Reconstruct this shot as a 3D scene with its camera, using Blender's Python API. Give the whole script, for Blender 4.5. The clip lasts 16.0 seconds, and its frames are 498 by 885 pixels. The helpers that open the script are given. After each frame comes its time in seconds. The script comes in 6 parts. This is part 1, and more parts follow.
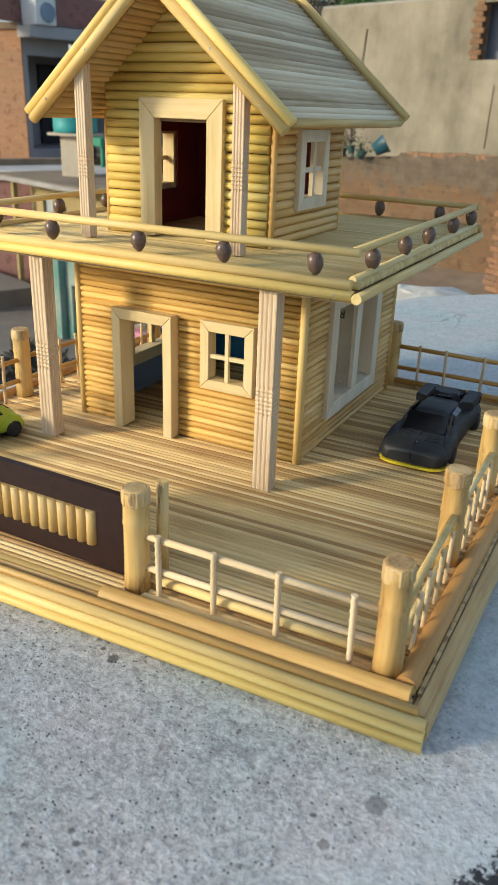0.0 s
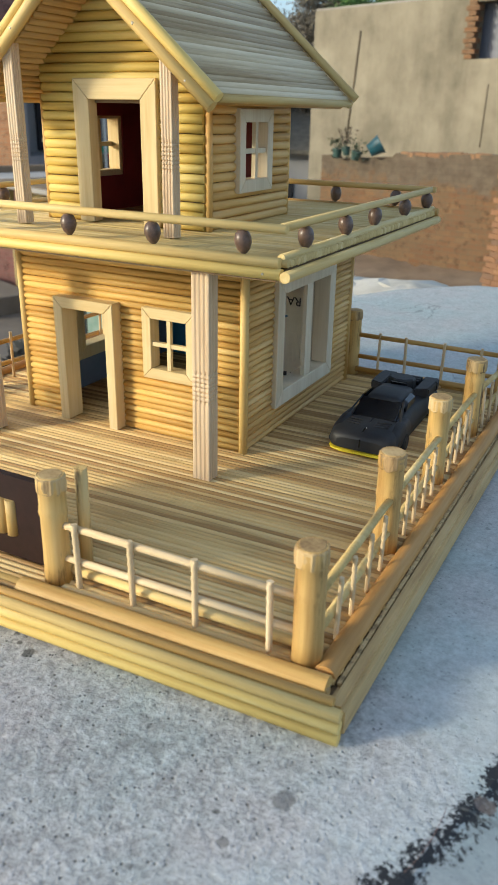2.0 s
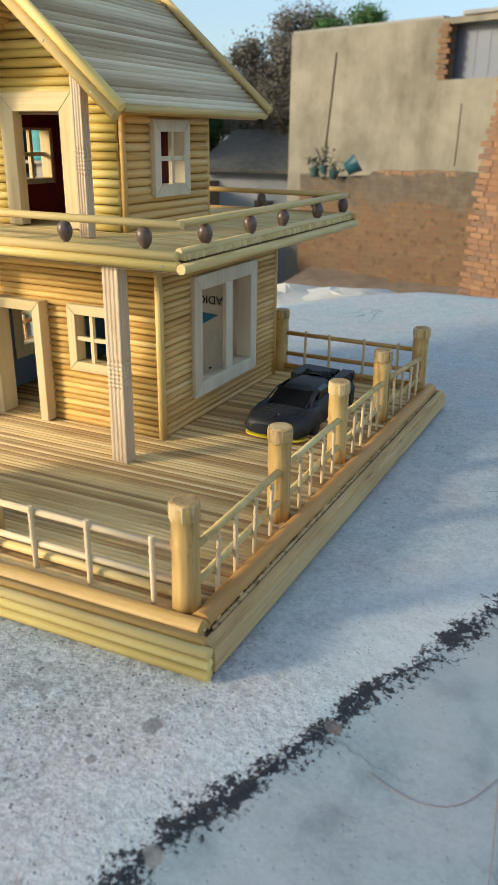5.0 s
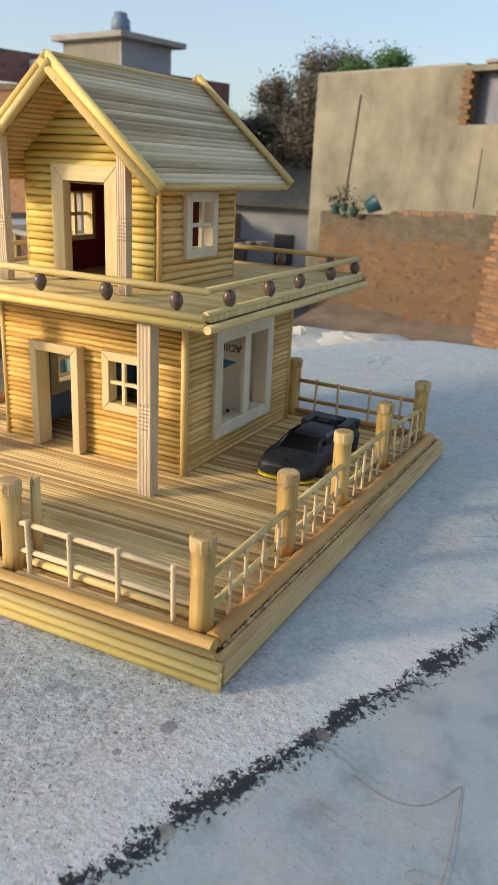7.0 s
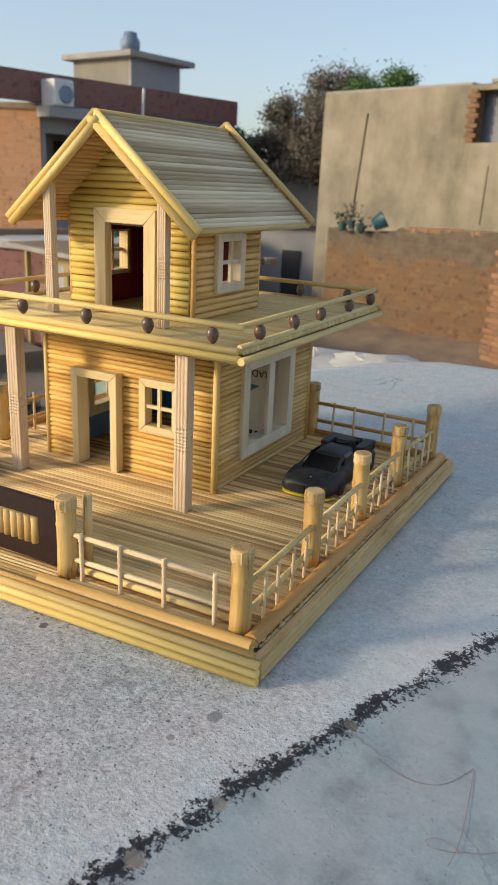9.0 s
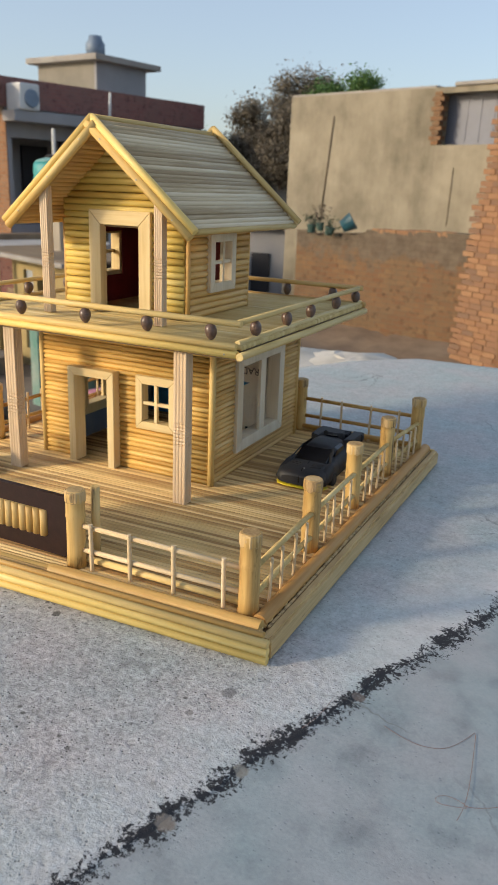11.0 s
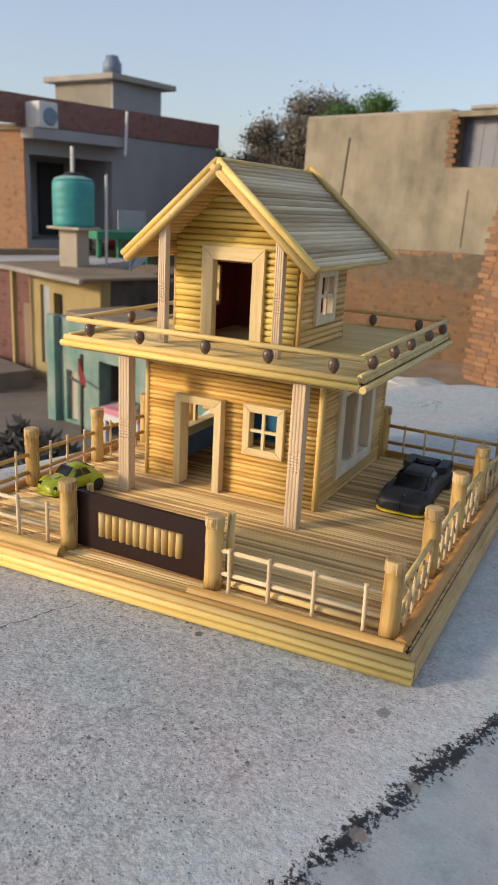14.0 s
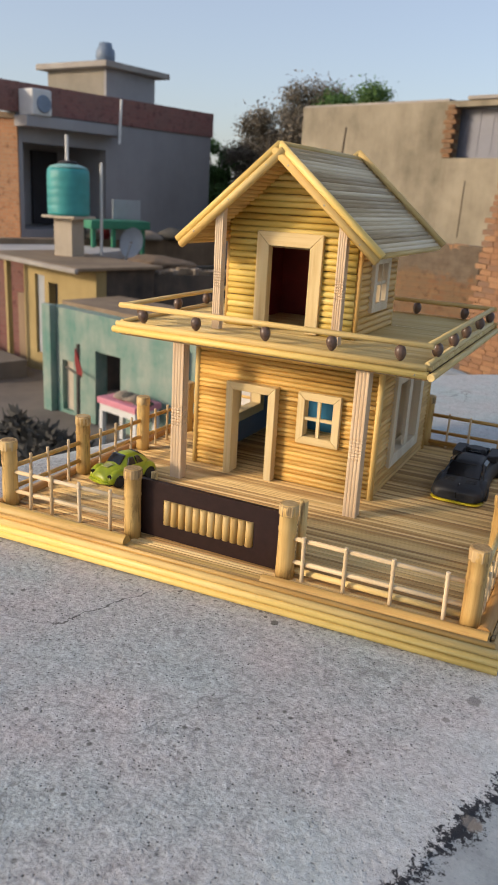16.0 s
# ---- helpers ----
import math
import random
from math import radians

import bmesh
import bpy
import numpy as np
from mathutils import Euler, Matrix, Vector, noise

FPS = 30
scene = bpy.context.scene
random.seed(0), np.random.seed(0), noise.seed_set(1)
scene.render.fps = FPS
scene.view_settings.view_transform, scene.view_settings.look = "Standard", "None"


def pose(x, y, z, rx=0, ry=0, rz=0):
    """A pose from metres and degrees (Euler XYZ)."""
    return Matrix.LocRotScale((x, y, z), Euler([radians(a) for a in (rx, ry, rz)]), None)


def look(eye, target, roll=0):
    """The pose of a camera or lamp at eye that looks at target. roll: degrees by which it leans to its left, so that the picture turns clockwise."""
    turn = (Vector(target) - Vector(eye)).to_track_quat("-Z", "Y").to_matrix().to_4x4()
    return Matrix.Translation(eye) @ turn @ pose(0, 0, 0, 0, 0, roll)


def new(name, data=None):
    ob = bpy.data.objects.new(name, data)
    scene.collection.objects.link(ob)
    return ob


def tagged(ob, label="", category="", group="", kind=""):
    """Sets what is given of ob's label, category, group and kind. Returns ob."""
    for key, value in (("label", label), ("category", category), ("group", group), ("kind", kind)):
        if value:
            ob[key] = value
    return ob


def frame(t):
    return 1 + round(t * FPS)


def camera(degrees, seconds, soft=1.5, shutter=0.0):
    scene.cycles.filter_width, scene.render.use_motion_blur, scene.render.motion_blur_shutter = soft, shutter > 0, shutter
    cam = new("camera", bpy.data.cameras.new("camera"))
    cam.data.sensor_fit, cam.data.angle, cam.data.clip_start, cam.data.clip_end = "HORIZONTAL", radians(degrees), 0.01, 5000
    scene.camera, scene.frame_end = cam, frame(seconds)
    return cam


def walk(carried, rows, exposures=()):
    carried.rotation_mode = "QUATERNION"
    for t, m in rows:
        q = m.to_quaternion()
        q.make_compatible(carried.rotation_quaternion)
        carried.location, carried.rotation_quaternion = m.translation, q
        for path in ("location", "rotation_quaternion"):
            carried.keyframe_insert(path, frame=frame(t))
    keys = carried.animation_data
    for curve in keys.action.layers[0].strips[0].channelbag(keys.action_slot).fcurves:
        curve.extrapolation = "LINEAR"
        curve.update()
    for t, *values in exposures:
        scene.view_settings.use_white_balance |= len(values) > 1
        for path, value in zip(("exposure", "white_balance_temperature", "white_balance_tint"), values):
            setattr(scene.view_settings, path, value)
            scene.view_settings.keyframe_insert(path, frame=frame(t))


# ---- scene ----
cam = camera(35.7, 16.0)
PATH = [
    (0, (0.02, -0.01, 0.367), (-0.825, 1.62, -0.427), 2.1),
    (0.5, (0.027, 0.0, 0.359), (-0.83, 1.634, -0.413), 2.4),
    (1, (0.037, 0.011, 0.355), (-0.825, 1.643, -0.415), 2.3),
    (1.5, (0.052, 0.024, 0.351), (-0.811, 1.653, -0.426), 1.5),
    (2, (0.066, 0.031, 0.346), (-0.788, 1.66, -0.439), 1.1),
    (2.5, (0.082, 0.036, 0.339), (-0.765, 1.67, -0.442), 0.6),
    (3, (0.098, 0.039, 0.329), (-0.743, 1.675, -0.457), 0.2),
    (3.5, (0.114, 0.037, 0.327), (-0.716, 1.674, -0.467), 0.0),
    (4, (0.132, 0.031, 0.327), (-0.695, 1.677, -0.453), -0.1),
    (6.5, (0.185, -0.04, 0.368), (-0.671, 1.631, -0.321), 2.5),
    (7, (0.193, -0.06, 0.38), (-0.68, 1.609, -0.292), 2.7),
    (7.5, (0.202, -0.082, 0.396), (-0.694, 1.582, -0.257), 2.6),
    (8, (0.204, -0.103, 0.407), (-0.699, 1.563, -0.232), 2.9),
    (10.5, (0.198, -0.169, 0.414), (-0.653, 1.524, -0.225), 2.2),
    (11, (0.193, -0.18, 0.41), (-0.638, 1.527, -0.219), 2.3),
    (11.5, (0.185, -0.192, 0.414), (-0.634, 1.518, -0.224), 2.3),
    (12, (0.171, -0.207, 0.42), (-0.645, 1.504, -0.216), 2.6),
    (12.5, (0.151, -0.223, 0.414), (-0.677, 1.493, -0.194), 3.0),
    (13, (0.132, -0.242, 0.424), (-0.706, 1.473, -0.175), 3.0),
    (13.5, (0.108, -0.257, 0.428), (-0.74, 1.454, -0.165), 3.0),
    (14, (0.086, -0.274, 0.431), (-0.764, 1.438, -0.159), 3.0),
    (14.5, (0.064, -0.284, 0.427), (-0.786, 1.427, -0.165), 3.0),
    (15, (0.041, -0.294, 0.428), (-0.803, 1.416, -0.173), 3.2),
    (15.5, (0.022, -0.302, 0.422), (-0.818, 1.413, -0.174), 3.2),
    (16, (0.004, -0.307, 0.42), (-0.821, 1.409, -0.191), 3.3),
]
walk(cam, [(t, look(eye, target, roll)) for t, eye, target, roll in PATH], exposures=[(0.0, 0.97, 6400, 5), (4.0, 1.02, 6350, 4), (7.0, 0.94, 6850, 10), (10.5, 0.82, 6950, 12), (16.0, 0.75, 7050, 17)])
cam.data.dof.use_dof, cam.data.dof.focus_distance, cam.data.dof.aperture_fstop = True, 0.78, 20.0

# ---- daylight ----
SUN_EL = 17.5
SUN_AZ = 225.0
world = bpy.data.worlds.new("sky")
scene.world = world
world.use_nodes = True
wn = world.node_tree
sky = wn.nodes.new("ShaderNodeTexSky")
sky.sky_type = "NISHITA"
sky.sun_disc = False
sky.sun_elevation = radians(SUN_EL)
sky.sun_rotation = radians(SUN_AZ)
sky.air_density, sky.dust_density, sky.ozone_density = 1.0, 1.6, 3.0
wn.nodes["Background"].inputs["Strength"].default_value = 0.142
haze = wn.nodes.new("ShaderNodeMix")
haze.data_type = "RGBA"
haze.inputs[0].default_value, haze.inputs[7].default_value = 0.45, (2.0, 2.25, 2.6, 1)
wn.links.new(sky.outputs["Color"], haze.inputs[6])
wn.links.new(haze.outputs[2], wn.nodes["Background"].inputs["Color"])
sun = new("sun", bpy.data.lights.new("sun", "SUN"))
sun.data.energy, sun.data.angle, sun.data.color = 1.68, radians(7.0), (1.0, 0.86, 0.645)
az, el = radians(SUN_AZ), radians(SUN_EL)
sun_from = Vector((math.sin(az) * math.cos(el), math.cos(az) * math.cos(el), math.sin(el)))
sun.matrix_world = look(sun_from * 5 + Vector((-0.4, 0.6, 0.2)), (-0.4, 0.6, 0.2))


# ---- materials ----
def material(name, rough=0.6, metal=0.0, spec=0.5):
    m = bpy.data.materials.new(name)
    m.use_nodes = True
    b = m.node_tree.nodes["Principled BSDF"]
    b.inputs["Roughness"].default_value = rough
    b.inputs["Metallic"].default_value = metal
    b.inputs["Specular IOR Level"].default_value = spec
    return m, m.node_tree, b


def node(t, kind, **inputs):
    n = t.nodes.new(kind)
    for k, v in inputs.items():
        n.inputs[k.replace("_", " ")].default_value = v
    return n


def ramp(t, fac, stops):
    r = t.nodes.new("ShaderNodeValToRGB")
    e = r.color_ramp.elements
    while len(e) < len(stops):
        e.new(0.5)
    for s, (p, c) in zip(e, stops):
        s.position, s.color = p, (*c, 1) if len(c) == 3 else c
    t.links.new(fac, r.inputs["Fac"])
    return r.outputs["Color"]


def mix(t, fac, a, b, kind="MIX"):
    n = t.nodes.new("ShaderNodeMix")
    n.data_type, n.blend_type = "RGBA", kind
    for sock, v in ((n.inputs[0], fac), (n.inputs[6], a), (n.inputs[7], b)):
        if hasattr(v, "is_output"):
            t.links.new(v, sock)
        else:
            sock.default_value = v if isinstance(v, float) else (*v, 1)
    return n.outputs[2]


def maths(t, op, a, b=0.0, clamp=False):
    n = t.nodes.new("ShaderNodeMath")
    n.operation, n.use_clamp = op, clamp
    for sock, v in ((n.inputs[0], a), (n.inputs[1], b)):
        if hasattr(v, "is_output"):
            t.links.new(v, sock)
        else:
            sock.default_value = v
    return n.outputs[0]


def coords(t, scale=(1, 1, 1), shift=True):
    """Object coordinates, shifted by the object's random number, scaled."""
    c = t.nodes.new("ShaderNodeTexCoord")
    mp = t.nodes.new("ShaderNodeMapping")
    mp.inputs["Scale"].default_value = scale
    t.links.new(c.outputs["Object"], mp.inputs["Vector"])
    if shift:
        o = t.nodes.new("ShaderNodeObjectInfo")
        s = maths(t, "MULTIPLY", o.outputs["Random"], 37.0)
        x = t.nodes.new("ShaderNodeCombineXYZ")
        t.links.new(s, x.inputs[0]), t.links.new(s, x.inputs[1]), t.links.new(s, x.inputs[2])
        t.links.new(x.outputs[0], mp.inputs["Location"])
    return mp.outputs["Vector"]


def noise_fac(t, vec, scale, detail=4.0, rough=0.6):
    n = node(t, "ShaderNodeTexNoise", Scale=scale, Detail=detail, Roughness=rough)
    t.links.new(vec, n.inputs["Vector"])
    return n.outputs["Fac"]


def bump(t, b, height, strength=0.3, distance=0.001):
    n = node(t, "ShaderNodeBump", Strength=strength, Distance=distance)
    t.links.new(height, n.inputs["Height"])
    t.links.new(n.outputs["Normal"], b.inputs["Normal"])


def reed(name, pale, mid, deep, along="X", rough=0.58, spread=0.55, fleck=0.35, bump_s=0.25, onset=0.60):
    """Split cane or bamboo: long grain, uneven tone from piece to piece, brown flecks."""
    m, t, b = material(name, rough, 0.0, 0.38)
    s = {"X": (10, 330, 330), "Y": (330, 10, 330), "Z": (330, 330, 10)}[along]
    s2 = {"X": (9, 60, 60), "Y": (60, 9, 60), "Z": (60, 60, 9)}[along]
    grain = noise_fac(t, coords(t, s), 1.0, 5.0, 0.65)
    blot = noise_fac(t, coords(t, s2), 1.0, 3.0, 0.55)
    o = t.nodes.new("ShaderNodeObjectInfo")
    tone = maths(t, "ADD", maths(t, "MULTIPLY", o.outputs["Random"], spread), maths(t, "MULTIPLY", blot, 1.0 - spread * 0.5))
    tone = maths(t, "ADD", tone, maths(t, "MULTIPLY", maths(t, "SUBTRACT", grain, 0.5), 0.8))
    col = ramp(t, tone, [(0.15, pale), (0.55, mid), (1.0, deep)])
    fl = ramp(t, noise_fac(t, coords(t, tuple(v * 0.7 for v in s2)), 2.3, 6.0, 0.7), [(onset, (0, 0, 0)), (onset + 0.12, (1, 1, 1))])
    fleckmask = maths(t, "MULTIPLY", fl, fleck)
    col = mix(t, fleckmask, col, tuple(c * 0.35 for c in deep))
    t.links.new(col, b.inputs["Base Color"])
    r = maths(t, "ADD", maths(t, "MULTIPLY", blot, 0.25), rough - 0.12)
    t.links.new(r, b.inputs["Roughness"])
    bump(t, b, grain, bump_s, 0.0004)
    return m


M_WALL = reed("wall_cane", (0.82, 0.585, 0.225), (0.74, 0.475, 0.138), (0.48, 0.26, 0.056), spread=0.55)
M_WALLTOP = reed("upper_cane", (0.77, 0.61, 0.23), (0.67, 0.495, 0.125), (0.50, 0.325, 0.07), spread=0.55, fleck=0.25)
M_DECK = reed("deck_cane", (0.88, 0.67, 0.34), (0.76, 0.53, 0.22), (0.41, 0.235, 0.085), spread=0.8, fleck=0.55)
M_BALC = reed("balcony_cane", (0.72, 0.60, 0.34), (0.64, 0.48, 0.20), (0.46, 0.30, 0.10), spread=0.4, fleck=0.25)
M_ROOF = reed("roof_cane", (0.80, 0.69, 0.49), (0.66, 0.54, 0.35), (0.38, 0.28, 0.16), spread=0.8, fleck=0.3, rough=0.62)
M_RODY = reed("pale_rod_long", (0.70, 0.54, 0.30), (0.60, 0.42, 0.19), (0.34, 0.20, 0.08), along="Y", spread=0.3, fleck=0.65, bump_s=0.5)
M_ROD = reed("pale_rod", (0.78, 0.61, 0.30), (0.72, 0.51, 0.19), (0.54, 0.33, 0.10), spread=0.3, fleck=0.25)
M_YELLOW = reed("yellow_rod", (0.88, 0.695, 0.32), (0.84, 0.605, 0.19), (0.64, 0.41, 0.105), spread=0.35, fleck=0.2, rough=0.48)
M_ORANGE = reed("orange_cane", (0.66, 0.46, 0.19), (0.58, 0.36, 0.115), (0.40, 0.20, 0.05), spread=0.35, fleck=0.3, rough=0.48)
M_GOLD = reed("golden_cane", (0.70, 0.49, 0.18), (0.60, 0.375, 0.105), (0.38, 0.205, 0.05), spread=0.3, fleck=0.4, rough=0.5)
M_POST = reed("post_bamboo", (0.75, 0.55, 0.25), (0.65, 0.43, 0.155), (0.36, 0.19, 0.055), along="Z", spread=0.4, fleck=0.85, rough=0.5, onset=0.54)
M_COLLAR = reed("bark_collar", (0.72, 0.56, 0.31), (0.60, 0.42, 0.20), (0.34, 0.20, 0.09), along="Z", spread=0.35, fleck=0.7, rough=0.7, bump_s=0.6, onset=0.50)
M_CUT = reed("cut_bamboo", (0.60, 0.44, 0.23), (0.46, 0.31, 0.14), (0.20, 0.11, 0.045), along="Z", rough=0.8, spread=0.3)
M_WHITE = reed("peeled_stick", (0.76, 0.62, 0.42), (0.69, 0.53, 0.32), (0.50, 0.35, 0.18), spread=0.3, fleck=0.2, rough=0.55)
M_WHITEZ = reed("peeled_upright", (0.76, 0.62, 0.42), (0.69, 0.53, 0.32), (0.50, 0.35, 0.18), along="Z", spread=0.3, fleck=0.25, rough=0.55)
M_FRAME = reed("frame_wood", (0.80, 0.66, 0.40), (0.74, 0.58, 0.30), (0.60, 0.42, 0.18), spread=0.25, fleck=0.08, rough=0.6)
M_FRAMEZ = reed("frame_wood_upright", (0.80, 0.66, 0.40), (0.74, 0.58, 0.30), (0.60, 0.42, 0.18), along="Z", spread=0.25, fleck=0.08, rough=0.6)
M_GREYFRAME = reed("side_frame_wood", (0.76, 0.68, 0.52), (0.68, 0.58, 0.42), (0.54, 0.44, 0.28), along="Z", spread=0.25, fleck=0.1, rough=0.62)
M_COLUMN = reed("column_wood", (0.78, 0.63, 0.44), (0.71, 0.54, 0.355), (0.54, 0.375, 0.22), along="Z", spread=0.2, fleck=0.1, rough=0.62, bump_s=0.5)
M_SLAT = reed("gate_slat_cane", (0.62, 0.45, 0.20), (0.54, 0.36, 0.13), (0.38, 0.22, 0.06), spread=0.4, fleck=0.2, rough=0.5)
M_SIDE = reed("side_cane", (0.80, 0.57, 0.27), (0.72, 0.46, 0.16), (0.47, 0.26, 0.075), spread=0.45)


def paint(name, colour, rough=0.5, vary=0.15, scale=60.0, spec=0.5, metal=0.0, bump_s=0.08):
    """Plain paint, card or plastic, with faint wear."""
    m, t, b = material(name, rough, metal, spec)
    f = noise_fac(t, coords(t, (1, 1, 1)), scale, 5.0, 0.6)
    c = ramp(t, f, [(0.25, tuple(v * (1 - vary) for v in colour)), (0.75, tuple(min(1, v * (1 + vary)) for v in colour))])
    t.links.new(c, b.inputs["Base Color"])
    bump(t, b, f, bump_s, 0.5 / scale)
    return m


M_GATE = paint("gate_brown", (0.022, 0.0085, 0.0075), 0.5, 0.35, 90, spec=0.3)
M_BACK = paint("backing_board", (0.22, 0.15, 0.08), 0.8, 0.2, 80)
M_CARDBLUE = paint("card_blue", (0.02, 0.19, 0.36), 0.55, 0.15, 40)
M_CARDGREY = paint("card_grey", (0.16, 0.20, 0.27), 0.6, 0.15, 30)
M_CARDWHITE = paint("card_white", (0.80, 0.76, 0.64), 0.6, 0.08, 40)
M_CARDRED = paint("card_red", (0.20, 0.018, 0.014), 0.6, 0.25, 30)
M_INK = paint("ink_black", (0.02, 0.02, 0.022), 0.6, 0.1, 50)
M_NUT = paint("nut_shell", (0.12, 0.075, 0.055), 0.32, 0.45, 300)
M_PIN = paint("nail_head", (0.45, 0.42, 0.38), 0.3, 0.1, 80, metal=1.0)
M_CARBLACK = paint("car_black", (0.013, 0.014, 0.017), 0.58, 0.35, 130)
M_CARGLASS = paint("car_glass", (0.008, 0.009, 0.012), 0.18, 0.2, 40)
M_CARYELLOW = paint("car_yellow_trim", (0.66, 0.52, 0.03), 0.45, 0.1, 60)
M_LIME = paint("car_lime", (0.36, 0.43, 0.018), 0.34, 0.08, 60)
M_TYRE = paint("tyre_rubber", (0.02, 0.02, 0.02), 0.8, 0.3, 200)
M_DECAL = paint("worn_decal", (0.42, 0.40, 0.16), 0.6, 0.25, 200)
M_FIBRE = paint("red_fibre", (0.25, 0.14, 0.11), 0.8, 0.2, 100)


# tar line along the slab's arris
LINE_A, LINE_N = (0.117, 0.592), (0.938, -0.346)


def concrete():
    m, t, b = material("rooftop_concrete", 0.85)
    v = coords(t, (1, 1, 1), False)
    big = noise_fac(t, v, 5.0, 5.0, 0.6)
    midn = noise_fac(t, v, 42.0, 5.0, 0.65)
    fine = noise_fac(t, v, 330.0, 4.0, 0.7)
    col = ramp(t, big, [(0.3, (0.33, 0.32, 0.315)), (0.55, (0.41, 0.405, 0.40)), (0.75, (0.50, 0.50, 0.50))])
    col = mix(t, 0.55, col, ramp(t, midn, [(0.30, (0.30, 0.29, 0.285)), (0.5, (0.45, 0.445, 0.44)), (0.7, (0.58, 0.58, 0.58))]))
    col = mix(t, 0.5, col, ramp(t, fine, [(0.34, (0.15, 0.14, 0.14)), (0.5, (0.42, 0.412, 0.415)), (0.68, (0.66, 0.655, 0.66))]), "MIX")
    coarse = noise_fac(t, v, 135.0, 4.0, 0.7)
    col = mix(t, 0.65, col, ramp(t, coarse, [(0.36, (0.62, 0.60, 0.60)), (0.50, (1.0, 1.0, 1.0)), (0.66, (1.22, 1.22, 1.22))]), "MULTIPLY")
    # dark grit and pits
    vo = node(t, "ShaderNodeTexVoronoi", Scale=210.0)
    t.links.new(v, vo.inputs["Vector"])
    pit = ramp(t, vo.outputs["Distance"], [(0.10, (1, 1, 1)), (0.26, (0, 0, 0))])
    pick = ramp(t, noise_fac(t, v, 75.0, 3.0, 0.6), [(0.47, (0, 0, 0)), (0.56, (1, 1, 1))])
    grit = maths(t, "MULTIPLY", pit, pick)
    col = mix(t, maths(t, "MULTIPLY", grit, 0.92), col, (0.075, 0.07, 0.068))
    vo2 = node(t, "ShaderNodeTexVoronoi", Scale=21.0)
    t.links.new(v, vo2.inputs["Vector"])
    wob = maths(t, "ADD", vo2.outputs["Distance"], maths(t, "MULTIPLY", midn, 0.22))
    stain = ramp(t, wob, [(0.20, (1, 1, 1)), (0.27, (0, 0, 0))])
    pick2 = ramp(t, noise_fac(t, v, 13.0, 2.0, 0.5), [(0.54, (0, 0, 0)), (0.60, (1, 1, 1))])
    spots = maths(t, "MULTIPLY", stain, pick2)
    col = mix(t, maths(t, "MULTIPLY", spots, 0.55), col, (0.16, 0.15, 0.145))
    # coarser grit
    vo3 = node(t, "ShaderNodeTexVoronoi", Scale=62.0)
    t.links.new(v, vo3.inputs["Vector"])
    pit3 = ramp(t, maths(t, "ADD", vo3.outputs["Distance"], maths(t, "MULTIPLY", fine, 0.15)), [(0.18, (1, 1, 1)), (0.26, (0, 0, 0))])
    pick3 = ramp(t, noise_fac(t, v, 33.0, 4.0, 0.65), [(0.50, (0, 0, 0)), (0.57, (1, 1, 1))])
    col = mix(t, maths(t, "MULTIPLY", maths(t, "MULTIPLY", pit3, pick3), 0.9), col, (0.10, 0.096, 0.092))
    # smoother zone beyond the front corner, where the house's shadow is paled in colour
    zone = t.nodes.new("ShaderNodeVectorMath")
    zone.operation = "DOT_PRODUCT"
    t.links.new(v, zone.inputs[0])
    zone.inputs[1].default_value = (0.27, 1.0, 0.0)
    shadow_zone = maths(t, "ADD", maths(t, "SUBTRACT", zone.outputs["Value"], 0.37), maths(t, "MULTIPLY", maths(t, "SUBTRACT", noise_fac(t, v, 9.0, 4.0, 0.6), 0.5), 0.16))
    shadow_zone = ramp(t, maths(t, "MULTIPLY", shadow_zone, 8.0), [(0.0, (0, 0, 0)), (0.7, (1, 1, 1))])
    col = mix(t, maths(t, "MULTIPLY", shadow_zone, 0.5), col, ramp(t, midn, [(0.3, (0.40, 0.43, 0.425)), (0.7, (0.50, 0.525, 0.515))]))
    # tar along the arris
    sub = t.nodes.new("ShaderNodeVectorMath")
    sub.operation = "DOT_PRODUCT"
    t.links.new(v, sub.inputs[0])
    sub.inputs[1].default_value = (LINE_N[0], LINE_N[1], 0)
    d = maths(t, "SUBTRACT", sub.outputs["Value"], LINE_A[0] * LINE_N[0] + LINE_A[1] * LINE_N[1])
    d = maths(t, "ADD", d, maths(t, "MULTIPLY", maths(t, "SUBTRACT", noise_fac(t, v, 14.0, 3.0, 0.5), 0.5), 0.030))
    # whiter band along the inner side of the tar line
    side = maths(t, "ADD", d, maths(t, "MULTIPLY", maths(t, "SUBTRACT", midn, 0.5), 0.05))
    bright = ramp(t, maths(t, "ADD", maths(t, "MULTIPLY", side, 4.0), 0.5), [(0.10, (0, 0, 0)), (0.44, (1, 1, 1)), (0.50, (1, 1, 1)), (0.51, (0, 0, 0))])
    col = mix(t, maths(t, "MULTIPLY", bright, 0.40), col, (0.62, 0.625, 0.63))
    # sloping face: smoother, its turn from the sun also darkened into the colour
    shaded_smooth_face = ramp(t, maths(t, "ADD", maths(t, "MULTIPLY", d, 20.0), 0.5), [(0.48, (0, 0, 0)), (0.56, (1, 1, 1))])
    col = mix(t, maths(t, "MULTIPLY", shaded_smooth_face, 0.80), col, ramp(t, noise_fac(t, v, 21.0, 3.0, 0.5), [(0.28, (0.18, 0.215, 0.23)), (0.45, (0.29, 0.325, 0.34)), (0.7, (0.345, 0.375, 0.39))]))
    d = maths(t, "ABSOLUTE", d)
